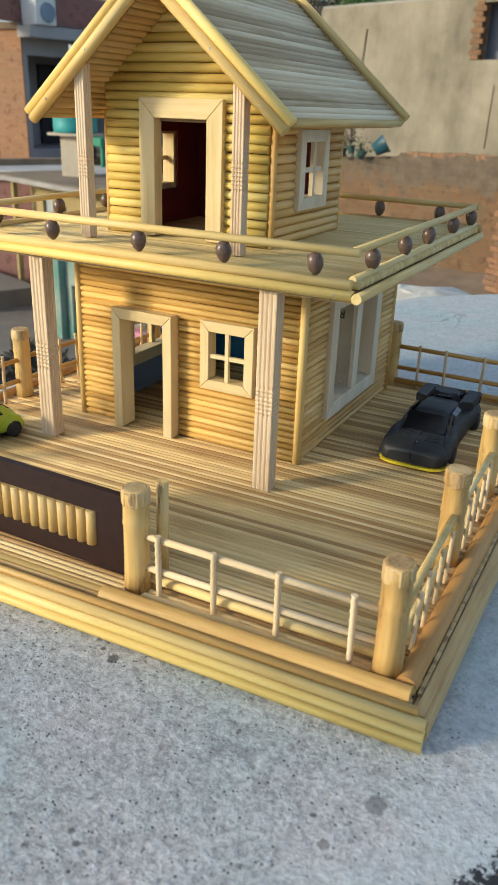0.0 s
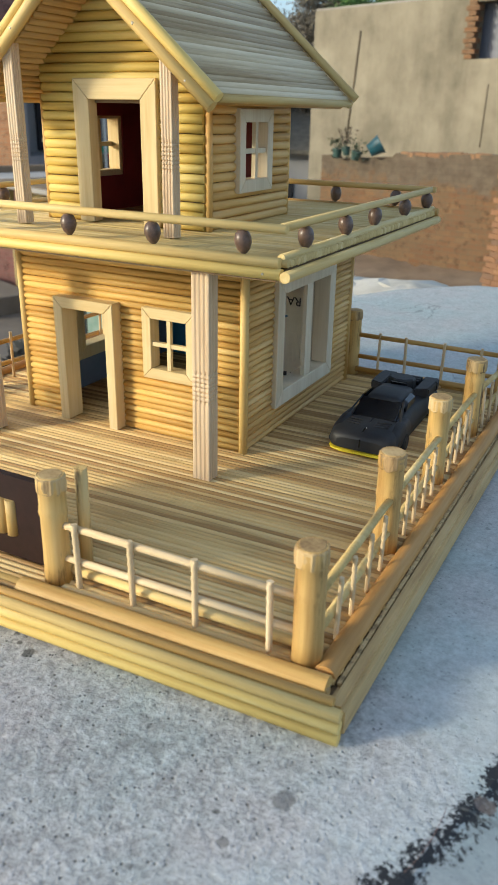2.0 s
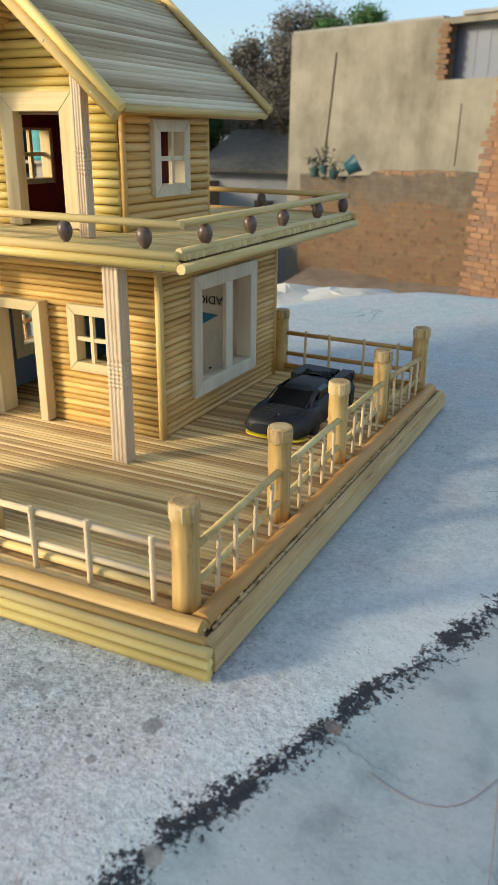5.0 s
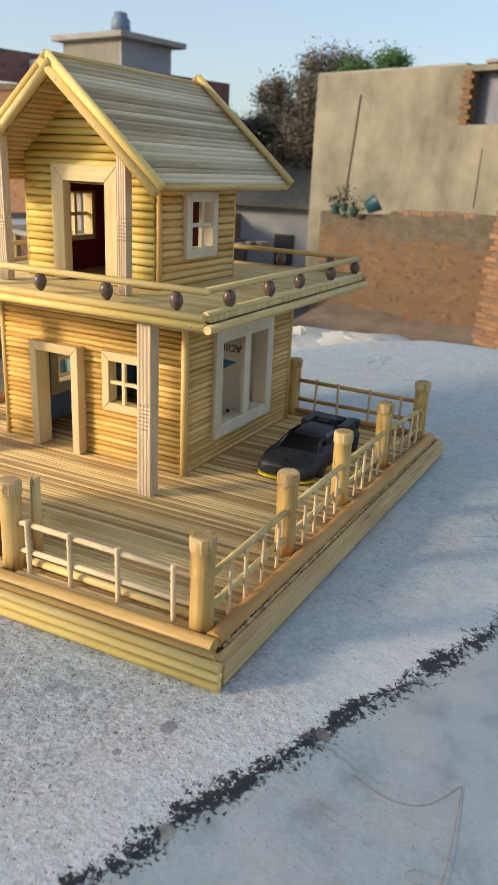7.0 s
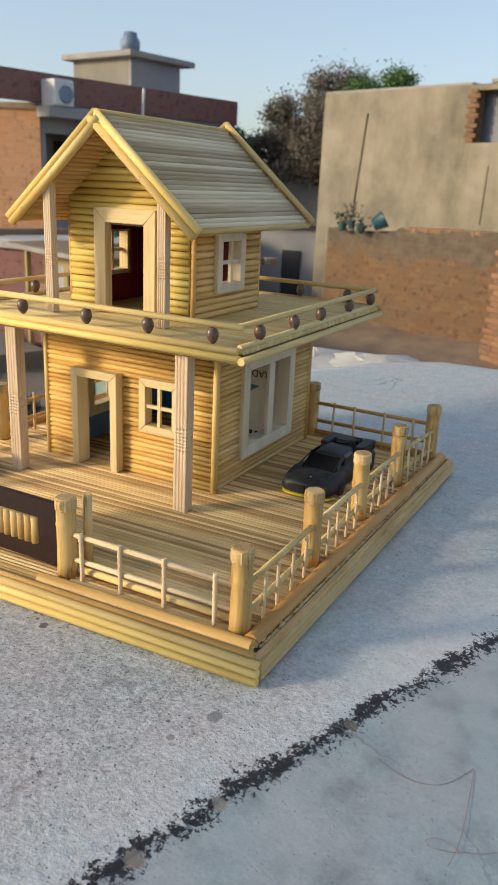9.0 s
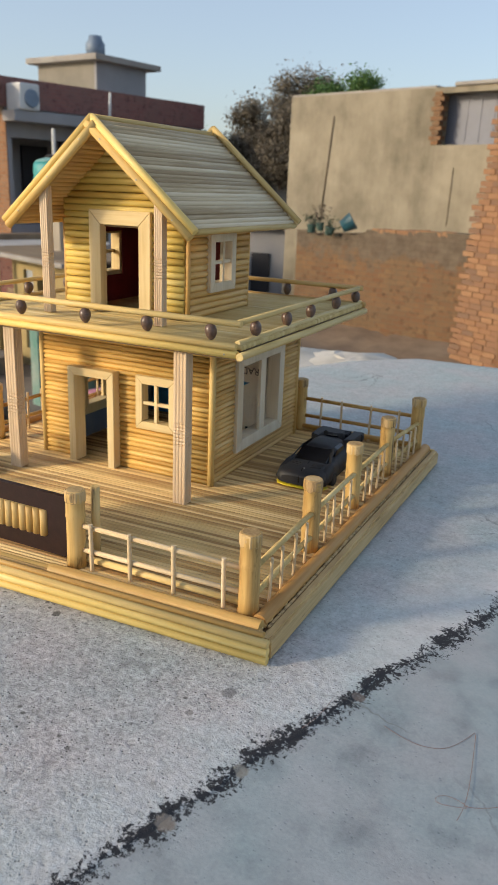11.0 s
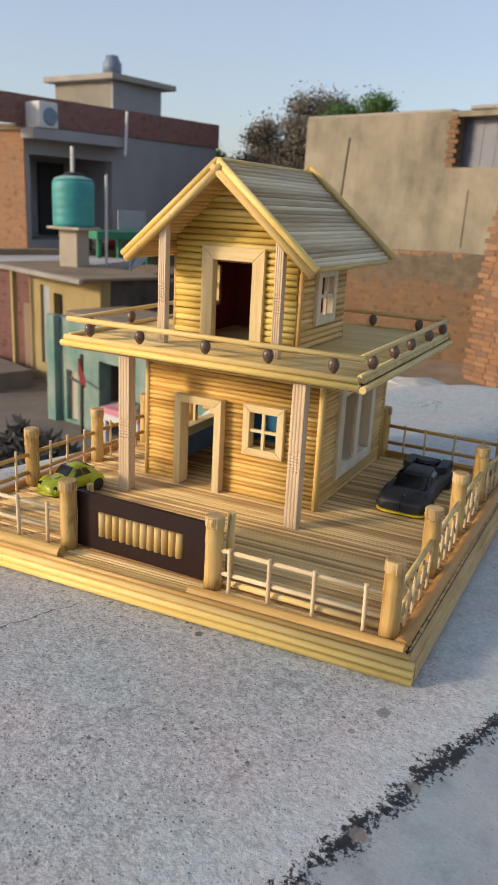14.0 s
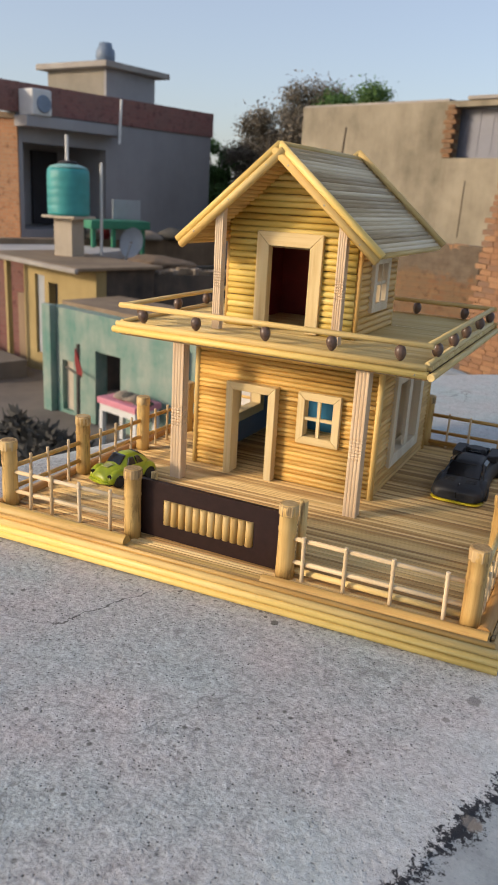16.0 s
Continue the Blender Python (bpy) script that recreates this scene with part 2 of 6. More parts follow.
    edge = maths(t, "ADD", maths(t, "MULTIPLY", d, 64.0), maths(t, "MULTIPLY", maths(t, "SUBTRACT", noise_fac(t, v, 210.0, 6.0, 0.8), 0.5), 5.2))
    edge = maths(t, "ADD", edge, maths(t, "MULTIPLY", maths(t, "SUBTRACT", noise_fac(t, v, 19.0, 3.0, 0.6), 0.42), 2.6))
    tar = ramp(t, edge, [(0.50, (1, 1, 1)), (0.62, (0, 0, 0))])
    col = mix(t, maths(t, "MULTIPLY", tar, 0.98), col, (0.012, 0.013, 0.018))
    # fixed stains and chips
    for sx, sy, r, tone in ((-0.269, 0.347, 0.0055, (0.09, 0.085, 0.08)), (-0.059, 0.319, 0.0080, (0.20, 0.19, 0.185)), (-0.031, 0.175, 0.0085, (0.24, 0.20, 0.17)), (-0.009, 0.244, 0.0075, (0.26, 0.23, 0.20)), (0.039, 0.372, 0.0070, (0.16, 0.12, 0.11)), (-0.075, 0.280, 0.0040, (0.22, 0.21, 0.20))):
        dn = t.nodes.new("ShaderNodeVectorMath")
        dn.operation = "DISTANCE"
        t.links.new(v, dn.inputs[0])
        dn.inputs[1].default_value = (sx, sy, -0.002)
        q = maths(t, "ADD", maths(t, "DIVIDE", dn.outputs["Value"], r), maths(t, "MULTIPLY", maths(t, "SUBTRACT", noise_fac(t, v, 110.0, 4.0, 0.6), 0.5), 1.6))
        col = mix(t, maths(t, "MULTIPLY", ramp(t, q, [(0.70, (1, 1, 1)), (0.95, (0, 0, 0))]), 0.85), col, tone)
    # hairline cracks
    cv = node(t, "ShaderNodeTexVoronoi", Scale=4.3)
    cv.feature = "DISTANCE_TO_EDGE"
    wv = t.nodes.new("ShaderNodeVectorMath")
    wv.operation = "MULTIPLY_ADD"
    nz = node(t, "ShaderNodeTexNoise", Scale=16.0, Detail=5.0)
    t.links.new(v, nz.inputs["Vector"])
    t.links.new(nz.outputs["Color"], wv.inputs[0])
    wv.inputs[1].default_value = (0.10, 0.10, 0.0)
    t.links.new(v, wv.inputs[2])
    t.links.new(wv.outputs[0], cv.inputs["Vector"])
    crack = ramp(t, cv.outputs["Distance"], [(0.0028, (1, 1, 1)), (0.0055, (0, 0, 0))])
    crack = maths(t, "MULTIPLY", crack, ramp(t, noise_fac(t, v, 3.7, 2.0, 0.5), [(0.50, (0, 0, 0)), (0.58, (1, 1, 1))]))
    col = mix(t, maths(t, "MULTIPLY", crack, 0.6), col, (0.15, 0.145, 0.14))
    # one open crack running off from the front edge
    def along(direction, start):
        dp = t.nodes.new("ShaderNodeVectorMath")
        dp.operation = "DOT_PRODUCT"
        t.links.new(v, dp.inputs[0])
        dp.inputs[1].default_value = direction
        return maths(t, "SUBTRACT", dp.outputs["Value"], start)
    off = along((0.928, -0.373, 0.0), -0.456 * 0.928 - 0.228 * 0.373)
    off = maths(t, "ADD", off, maths(t, "MULTIPLY", maths(t, "SUBTRACT", noise_fac(t, v, 45.0, 5.0, 0.7), 0.5), 0.024))
    run = maths(t, "ABSOLUTE", along((0.373, 0.928, 0.0), -0.456 * 0.373 + 0.228 * 0.928 + 0.055))
    open_crack = maths(t, "MULTIPLY", ramp(t, maths(t, "MULTIPLY", maths(t, "ABSOLUTE", off), 100.0), [(0.05, (1, 1, 1)), (0.13, (0, 0, 0))]), ramp(t, maths(t, "MULTIPLY", run, 8.0), [(0.42, (1, 1, 1)), (0.52, (0, 0, 0))]))
    col = mix(t, maths(t, "MULTIPLY", open_crack, 0.85), col, (0.06, 0.055, 0.052))
    # pinkish and bluish clouds
    col = mix(t, 1.0, col, ramp(t, noise_fac(t, v, 7.5, 4.0, 0.6), [(0.35, (1.0, 0.965, 0.955)), (0.65, (0.87, 0.985, 0.985))]), "MULTIPLY")
    col = mix(t, 1.0, col, (1.08, 1.08, 1.08), "MULTIPLY")
    t.links.new(col, b.inputs["Base Color"])
    h = maths(t, "SUBTRACT", maths(t, "ADD", maths(t, "MULTIPLY", fine, 0.7), midn), maths(t, "MULTIPLY", grit, 1.0))
    h = maths(t, "ADD", h, maths(t, "MULTIPLY", coarse, 1.6))
    h = maths(t, "SUBTRACT", h, maths(t, "MULTIPLY", open_crack, 1.2))
    h = maths(t, "MULTIPLY", h, maths(t, "SUBTRACT", 1.0, maths(t, "MULTIPLY", shaded_smooth_face, 0.8)))
    h = maths(t, "MULTIPLY", h, maths(t, "SUBTRACT", 1.0, maths(t, "MULTIPLY", shadow_zone, 0.6)))
    bump(t, b, h, 0.62, 0.0016)
    return m


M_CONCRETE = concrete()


def plaster(name, a, c, scale=1.2, rough=0.9):
    m, t, b = material(name, rough)
    v = coords(t, (1, 1, 1))
    big = noise_fac(t, v, scale, 6.0, 0.65)
    streak = noise_fac(t, coords(t, (scale * 2.2, scale * 2.2, scale * 0.5)), 1.0, 5.0, 0.6)
    f = maths(t, "ADD", maths(t, "MULTIPLY", big, 0.6), maths(t, "MULTIPLY", streak, 0.4))
    col = ramp(t, f, [(0.34, a), (0.62, c)])
    pale = ramp(t, noise_fac(t, v, scale * 0.9, 3.0, 0.5), [(0.66, (0, 0, 0)), (0.76, (1, 1, 1))])
    col = mix(t, maths(t, "MULTIPLY", pale, 0.3), col, tuple(min(0.8, x * 1.5) for x in c))
    t.links.new(col, b.inputs["Base Color"])
    bump(t, b, big, 0.3, 0.02)
    return m


def brickwork(name, a, c, mortar, dirt=0.35, band=None):
    """Brick courses; band: render left on the wall between two heights, with ragged edges."""
    m, t, b = material(name, 0.9)
    tc = t.nodes.new("ShaderNodeTexCoord")
    sep = t.nodes.new("ShaderNodeSeparateXYZ")
    t.links.new(tc.outputs["Object"], sep.inputs[0])
    com = t.nodes.new("ShaderNodeCombineXYZ")
    t.links.new(maths(t, "ADD", sep.outputs[0], sep.outputs[1]), com.inputs[0])
    t.links.new(sep.outputs[2], com.inputs[1])
    br = node(t, "ShaderNodeTexBrick", Scale=1.0, Mortar_Size=0.008, Bias=0.0, Brick_Width=0.235, Row_Height=0.085, Mortar_Smooth=0.2)
    br.inputs["Color1"].default_value, br.inputs["Color2"].default_value, br.inputs["Mortar"].default_value = (*a, 1), (*c, 1), (*mortar, 1)
    t.links.new(com.outputs[0], br.inputs["Vector"])
    v = coords(t, (1, 1, 1))
    big = noise_fac(t, v, 1.6, 6.0, 0.7)
    col = mix(t, ramp(t, big, [(0.40, (0, 0, 0)), (0.66, (dirt * 2, dirt * 2, dirt * 2))]), br.outputs["Color"], tuple(x * 0.9 for x in mortar))
    sp = ramp(t, noise_fac(t, v, 7.0, 5.0, 0.75), [(0.54, (0, 0, 0)), (0.66, (0.75, 0.75, 0.75))])
    col = mix(t, sp, col, tuple(x * 0.35 for x in a))
    if band:
        rag = maths(t, "MULTIPLY", maths(t, "SUBTRACT", noise_fac(t, v, 1.7, 6.0, 0.65), 0.5), 1.5)
        low = maths(t, "ADD", maths(t, "SUBTRACT", sep.outputs[2], band[0]), rag)
        keep = ramp(t, low, [(0.0, (0, 0, 0)), (0.16, (1, 1, 1))])
        col = mix(t, maths(t, "MULTIPLY", keep, 0.85), col, ramp(t, noise_fac(t, v, 5.0, 6.0, 0.7), [(0.3, (0.085, 0.068, 0.050)), (0.7, (0.18, 0.145, 0.105))]))
    t.links.new(col, b.inputs["Base Color"])
    bump(t, b, maths(t, "SUBTRACT", big, br.outputs["Fac"]), 0.6, 0.01)
    return m


M_BEIGE = plaster("beige_render", (0.15, 0.13, 0.092), (0.33, 0.29, 0.215), 1.1)
M_GREYREN = plaster("grey_render", (0.25, 0.25, 0.26), (0.33, 0.33, 0.34), 0.5)
M_MAROON = brickwork("maroon_brick", (0.24, 0.095, 0.085), (0.28, 0.12, 0.10), (0.24, 0.14, 0.12))
M_BRICK = brickwork("red_brick", (0.42, 0.19, 0.09), (0.48, 0.24, 0.12), (0.36, 0.25, 0.16), 0.2)
M_PIER = brickwork("rough_brick", (0.205, 0.092, 0.042), (0.26, 0.135, 0.062), (0.19, 0.125, 0.075), 0.5)
M_OLDBRICK = brickwork("weathered_brick", (0.18, 0.085, 0.040), (0.23, 0.128, 0.060), (0.165, 0.115, 0.066), 0.4, band=(-0.62,))
M_PIECE = reed("brick_piece", (0.36, 0.215, 0.12), (0.285, 0.15, 0.08), (0.20, 0.125, 0.085), rough=0.92, spread=0.8, fleck=0.5, bump_s=0.3)
M_EARTH = plaster("bare_earth", (0.17, 0.115, 0.075), (0.28, 0.20, 0.13), 1.4)
M_COURT = plaster("courtyard_floor", (0.13, 0.11, 0.095), (0.21, 0.18, 0.15), 0.8)
M_TEAL = plaster("teal_limewash", (0.07, 0.215, 0.18), (0.27, 0.325, 0.28), 2.2)
M_YELLOWWALL = plaster("yellow_limewash", (0.28, 0.21, 0.09), (0.38, 0.29, 0.13), 1.0)
M_TOWER = plaster("tower_render", (0.19, 0.175, 0.145), (0.26, 0.24, 0.20), 1.0)
M_TAN = plaster("tan_roof", (0.16, 0.115, 0.075), (0.28, 0.21, 0.14), 1.4)
M_CREAM = plaster("cream_render", (0.38, 0.33, 0.26), (0.50, 0.44, 0.35), 1.2)
M_SLABEDGE = plaster("roof_slab", (0.24, 0.22, 0.20), (0.36, 0.34, 0.31), 1.0)
M_STAINED = plaster("stained_wall", (0.035, 0.032, 0.030), (0.13, 0.10, 0.075), 1.6)
M_PALEROOF = plaster("pale_roof", (0.36, 0.35, 0.34), (0.48, 0.47, 0.46), 0.9)
# near-black for sheets that give openings their inner shade; also the tank lid
M_SHADELID = paint("dark_opening", (0.03, 0.03, 0.035), 0.8, 0.2, 3)
M_TANK = paint("tank_teal", (0.03, 0.30, 0.30), 0.5, 0.2, 2.5)
M_TANKTOP = paint("tank_lid", (0.20, 0.42, 0.40), 0.5, 0.2, 4)
M_GREENTIN = paint("green_tin", (0.02, 0.20, 0.12), 0.5, 0.25, 3)
M_WHITETIN = paint("white_tin", (0.62, 0.63, 0.62), 0.45, 0.1, 3)
M_FANGREY = paint("fan_grey", (0.16, 0.22, 0.30), 0.5, 0.2, 5)
M_DISH = paint("dish_grey", (0.34, 0.37, 0.40), 0.45, 0.1, 4)
M_BLUETIN = paint("roller_shutter", (0.15, 0.165, 0.21), 0.5, 0.1, 3)
M_PINK = paint("pink_cloth", (0.58, 0.22, 0.28), 0.7, 0.15, 6)
M_REDCLOTH = paint("red_cloth", (0.22, 0.02, 0.02), 0.8, 0.2, 6)
M_PATCH = plaster("patch_render", (0.085, 0.070, 0.050), (0.16, 0.125, 0.085), 2.2)
M_RUBBLE = plaster("rubble", (0.16, 0.13, 0.10), (0.34, 0.28, 0.22), 3.0)
M_PALEBLUE = plaster("pale_blue_sheet", (0.30, 0.49, 0.60), (0.42, 0.60, 0.70), 2.0)
M_SCRUB = paint("dark_scrub", (0.085, 0.08, 0.068), 0.9, 0.4, 6)
M_BUCKET = paint("bucket_plastic", (0.015, 0.075, 0.105), 0.45, 0.2, 8)
M_POT = paint("plant_pot", (0.035, 0.085, 0.075), 0.6, 0.2, 8)


def leafy(name, a, c):
    m, t, b = material(name, 0.6)
    g = t.nodes.new("ShaderNodeNewGeometry")
    t.links.new(ramp(t, g.outputs["Random Per Island"], [(0.1, a), (0.9, c)]), b.inputs["Base Color"])
    b.inputs["Transmission Weight"].default_value = 0.0
    return m


M_POTLEAF = leafy("pot_leaves", (0.03, 0.05, 0.025), (0.09, 0.11, 0.07))
M_LUMP = plaster("broken_concrete", (0.46, 0.42, 0.35), (0.66, 0.62, 0.54), 6.0)
M_LEAF = leafy("green_leaves", (0.045, 0.11, 0.025), (0.10, 0.21, 0.05))
M_DRYLEAF = leafy("dry_leaves", (0.10, 0.085, 0.062), (0.20, 0.17, 0.125))
M_BARK = paint("bark", (0.10, 0.075, 0.055), 0.9, 0.3, 8)


# ---- mesh helpers ----
def thing(name, label, category, group="", kind="", at=(0, 0, 0)):
    ob = new(name)
    ob.location = at
    ob.empty_display_size = 0.02
    return tagged(ob, label, category, group, kind)


def mesh_of(name, bm, mat, smooth=False):
    me = bpy.data.meshes.new(name)
    bmesh.ops.recalc_face_normals(bm, faces=bm.faces)
    bm.to_mesh(me)
    bm.free()
    me.materials.append(mat)
    if smooth:
        for p in me.polygons:
            p.use_smooth = len(p.vertices) <= 4
    return me


def part(name, bm, mat, parent=None, label="", smooth=False, m=None):
    ob = new(name, bm if isinstance(bm, bpy.types.Mesh) else mesh_of(name, bm, mat, smooth))
    if parent is not None:
        ob.parent = parent
    if m is not None:
        ob.matrix_basis = m
    if label:
        ob["label"] = label
    return ob


def solid(name, bm, mat, label, category, group="", kind="", smooth=False, m=None):
    return tagged(part(name, bm, mat, None, "", smooth, m), label, category, group, kind)


def box(bm, x0, x1, y0, y1, z0, z1, bev=0.0, m=None):
    r = bmesh.ops.create_cube(bm, size=1.0)
    vs = r["verts"]
    bmesh.ops.scale(bm, vec=(x1 - x0, y1 - y0, z1 - z0), verts=vs)
    bmesh.ops.translate(bm, vec=((x0 + x1) / 2, (y0 + y1) / 2, (z0 + z1) / 2), verts=vs)
    if bev:
        es = list({e for v in vs for e in v.link_edges})
        vs = bmesh.ops.bevel(bm, geom=es, offset=bev, segments=2, profile=0.6, affect="EDGES")["verts"]
    if m is not None:
        bmesh.ops.transform(bm, matrix=m, verts=vs)
    return bm


def abox(x0, x1, y0, y1, z0, z1, bev=0.0):
    return box(bmesh.new(), x0, x1, y0, y1, z0, z1, bev)


def loft(rings, closed=True, caps=True, bm=None):
    """Skin through rings of equal numbers of points."""
    bm = bm or bmesh.new()
    vs = [[bm.verts.new(p) for p in r] for r in rings]
    n = len(rings[0])
    for a, b in zip(vs, vs[1:]):
        for i in range(n if closed else n - 1):
            j = (i + 1) % n
            bm.faces.new((a[i], a[j], b[j], b[i]))
    if caps:
        bm.faces.new(vs[0][::-1])
        bm.faces.new(vs[-1])
    return bm


def ring(c, r, ax, n=10, squash=1.0, phase=0.0):
    """Circle of n points round c, across the unit axis ax ('X', 'Y' or 'Z')."""
    out = []
    for i in range(n):
        a = 2 * math.pi * i / n + phase
        u, v = r * math.cos(a), r * squash * math.sin(a)
        out.append({"X": (c[0], c[1] + u, c[2] + v), "Y": (c[0] + u, c[1], c[2] + v), "Z": (c[0] + u, c[1] + v, c[2])}[ax])
    return out


rng = random.Random(7)
STICKS = {}


def stick_mesh(length, r, mat, n=10, flat=1.0):
    """A round cane of that length along local X, a little uneven; a few variants are shared."""
    key = (round(length, 4), round(r, 5), mat.name, rng.randrange(3), flat)
    if key not in STICKS:
        rr = random.Random(str(key))
        rings = []
        for u in (0.0, 0.5, 1.0):
            k = r * (1 + rr.uniform(-0.05, 0.05))
            dy, dz = rr.uniform(-0.04, 0.04) * r, rr.uniform(-0.06, 0.06) * r
            rings.append(ring((u * length, dy, dz), k, "X", n, flat))
        STICKS[key] = mesh_of("stick", loft(rings), mat, True)
    return STICKS[key]


def stick(name, p, length, r, mat, parent, axis="X", jitter=0.0, n=10, flat=1.0, label=""):
    """A cane from p along world X, Y or Z, as a part."""
    turn = {"X": (0, 0, 0), "Y": (0, 0, 90), "Z": (0, -90, 0)}[axis]
    j = [rng.uniform(-jitter, jitter) for _ in range(3)]
    return part(name, stick_mesh(length, r, mat, n, flat), mat, parent, label, m=pose(p[0] + j[0], p[1] + j[1], p[2] + j[2], *turn) @ pose(0, 0, 0, rng.uniform(0, 360) if flat == 1.0 else 0, 0, 0))


def rod(p, q, r, mat=None, n=10, r1=None, bm=None):
    """A cane between two points, into a bmesh."""
    p, q = Vector(p), Vector(q)
    d = (q - p).normalized()
    a = d.orthogonal().normalized()
    b = d.cross(a)
    rr = lambda c, k: [tuple(c + (a * math.cos(2 * math.pi * i / n) + b * math.sin(2 * math.pi * i / n)) * k) for i in range(n)]
    return loft([rr(p, r), rr(q, r1 or r)], bm=bm)


def panel(u0, u1, z0, z1, holes, thick, put):
    """A board with openings; put(u, z, d) lays it in the world."""
    holes = [(a, b, max(c, z0), d) for a, b, c, d in holes]
    us = sorted({u0, u1, *[h[0] for h in holes], *[h[1] for h in holes]})
    zs = sorted({z0, z1, *[h[2] for h in holes], *[h[3] for h in holes]})
    inside = lambda i, k: 0 <= i < len(us) - 1 and 0 <= k < len(zs) - 1 and not any(h[0] <= us[i] < h[1] and h[2] <= zs[k] < h[3] for h in holes)
    bm = bmesh.new()
    cache = {}

    def v(i, k, d):
        if (i, k, d) not in cache:
            cache[i, k, d] = bm.verts.new(put(us[i], zs[k], d * thick))
        return cache[i, k, d]
    for i in range(len(us) - 1):
        for k in range(len(zs) - 1):
            if not inside(i, k):
                continue
            for d in (0, 1):
                bm.faces.new((v(i, k, d), v(i + 1, k, d), v(i + 1, k + 1, d), v(i, k + 1, d)))
            for (di, dk, a, b) in ((-1, 0, (i, k), (i, k + 1)), (1, 0, (i + 1, k), (i + 1, k + 1)), (0, -1, (i, k), (i + 1, k)), (0, 1, (i, k + 1), (i + 1, k + 1))):
                if not inside(i + di, k + dk):
                    bm.faces.new((v(*a, 0), v(*b, 0), v(*b, 1), v(*a, 1)))
    return bm


def gaps(u0, u1, z, r, holes):
    """The stretches of u0..u1 that a row at height z leaves beside the openings."""
    out = [(u0, u1)]
    for a, b, c, d in holes:
        if z + r * 0.6 > c and z - r * 0.6 < d:
            out = [s for (p, q) in out for s in ((p, min(q, a)), (max(p, b), q)) if s[1] - s[0] > 0.004]
    return out


# ---- the rooftop slab ----
def build_slab():
    bm = bmesh.new()
    # inner top up to the arris, then a face falling away
    ax, ay, dx, dy = 0.117, 0.592, 0.346, 0.938
    far, near = (ax + dx * 1.35, ay + dy * 1.35), (ax - dx * 2.4, ay - dy * 2.4)
    steps = 44
    outline_l = [(-1.65, -1.64), (-1.02, -0.2), (-0.885, 0.45), (-0.80, 0.70), (-0.66, 1.2), (-0.555, 1.50), (-0.46, 1.68), (-0.345, 1.80)]

    def left_at(s):
        f = s * (len(outline_l) - 1)
        i = min(int(f), len(outline_l) - 2)
        w = f - i
        return tuple(outline_l[i][k] * (1 - w) + outline_l[i + 1][k] * w for k in (0, 1))
    rows = []
    for i in range(steps + 1):
        s = i / steps
        l = left_at(s)
        r = (near[0] + (far[0] - near[0]) * s, near[1] + (far[1] - near[1]) * s)
        row = [(l[0] - 0.03, l[1] + 0.01, -0.35), (l[0], l[1], -0.035), (l[0] + 0.02, l[1], -0.006)]
        for k in range(1, 25):
            w = k / 24
            x, y = l[0] + 0.02 + (r[0] - l[0] - 0.02) * w, l[1] + (r[1] - l[1]) * w
            z = 0.0012 * noise.noise((x * 5, y * 5, 0)) - 0.0012
            row.append((x, y, z if w < 1 else -0.003))
        for k in range(1, 13):
            w = k / 12
            o = 1.2 * w
            x, y = r[0] + 0.938 * o, r[1] - 0.346 * o
            row.append((x, y, -0.004 - 0.085 * o + 0.002 * noise.noise((x * 6, y * 6, 3))))
        row.append((row[-1][0] + 0.02, row[-1][1], -0.6))
        rows.append(row)
    rows.append([(p[0], p[1] + 0.03, p[2] - 0.02) for p in rows[-1]])
    rows.append([(p[0], p[1] + 0.06, -0.6) for p in rows[-1]])
    loft(rows, closed=False, caps=False, bm=bm)
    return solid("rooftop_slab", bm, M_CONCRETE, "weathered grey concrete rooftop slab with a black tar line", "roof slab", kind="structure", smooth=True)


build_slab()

# ---- the model house ----
house = thing("model_house", "handmade two-storey toy house of bamboo and cane sticks", "model house", at=(0, 0, 0))
DECK = 0.026

# plinth and deck
PIVOT = Vector((-0.050, 0.367, 0.0))
SKEW = Matrix.Translation(PIVOT) @ pose(0, 0, 0, 0, 0, 2.2) @ Matrix.Translation(-PIVOT)


def fy(x):
    """The line of the front fence, which stands a little askew."""
    return 0.403 + (x + 0.083) * 0.022


def askew(ob):
    ob.matrix_basis = SKEW @ ob.matrix_basis
    return ob


def prism(q, z0, z1, bev=0.0):
    bm = loft([[(x, y, z0) for x, y in q], [(x, y, z1) for x, y in q]])
    if bev:
        bmesh.ops.bevel(bm, geom=list(bm.edges), offset=bev, segments=2, affect="EDGES")
    return bm


base = part("plinth", prism([(-0.688, 0.352), (-0.0585, 0.3755), (-0.0565, 0.998), (-0.6845, 0.998)], 0.0, 0.0185), M_BACK, house, "dark wooden plinth board")
i = 0
for row, (z, mt) in enumerate(((0.0042, M_YELLOW), (0.0124, M_YELLOW), (0.0206, M_ROD))):
    askew(stick("front_rod", (-0.692, 0.3702 + 0.0006 * row, z), 0.6440, 0.0043, mt, house, "X"))
askew(stick("front_rod", (-0.690, 0.3755, 0.0262), 0.636, 0.0030, M_ORANGE, house, "X"))
part("side_board", prism([(-0.0602, 0.3742), (-0.0475, 0.3742), (-0.0455, 1.000), (-0.0575, 1.000)], 0.0, 0.0225, 0.003), M_RODY, house, "pale split bamboo edging")
part("side_board", prism([(-0.6965, 0.3435), (-0.6890, 0.3435), (-0.6855, 1.003), (-0.694, 1.003)], 0.0, 0.0225, 0.003), M_RODY, house, "pale split bamboo edging")
part("back_board", abox(-0.6850, -0.0525, 0.9985, 1.005, 0.0, 0.0225, 0.002), M_ROD, house, "pale split bamboo edging")
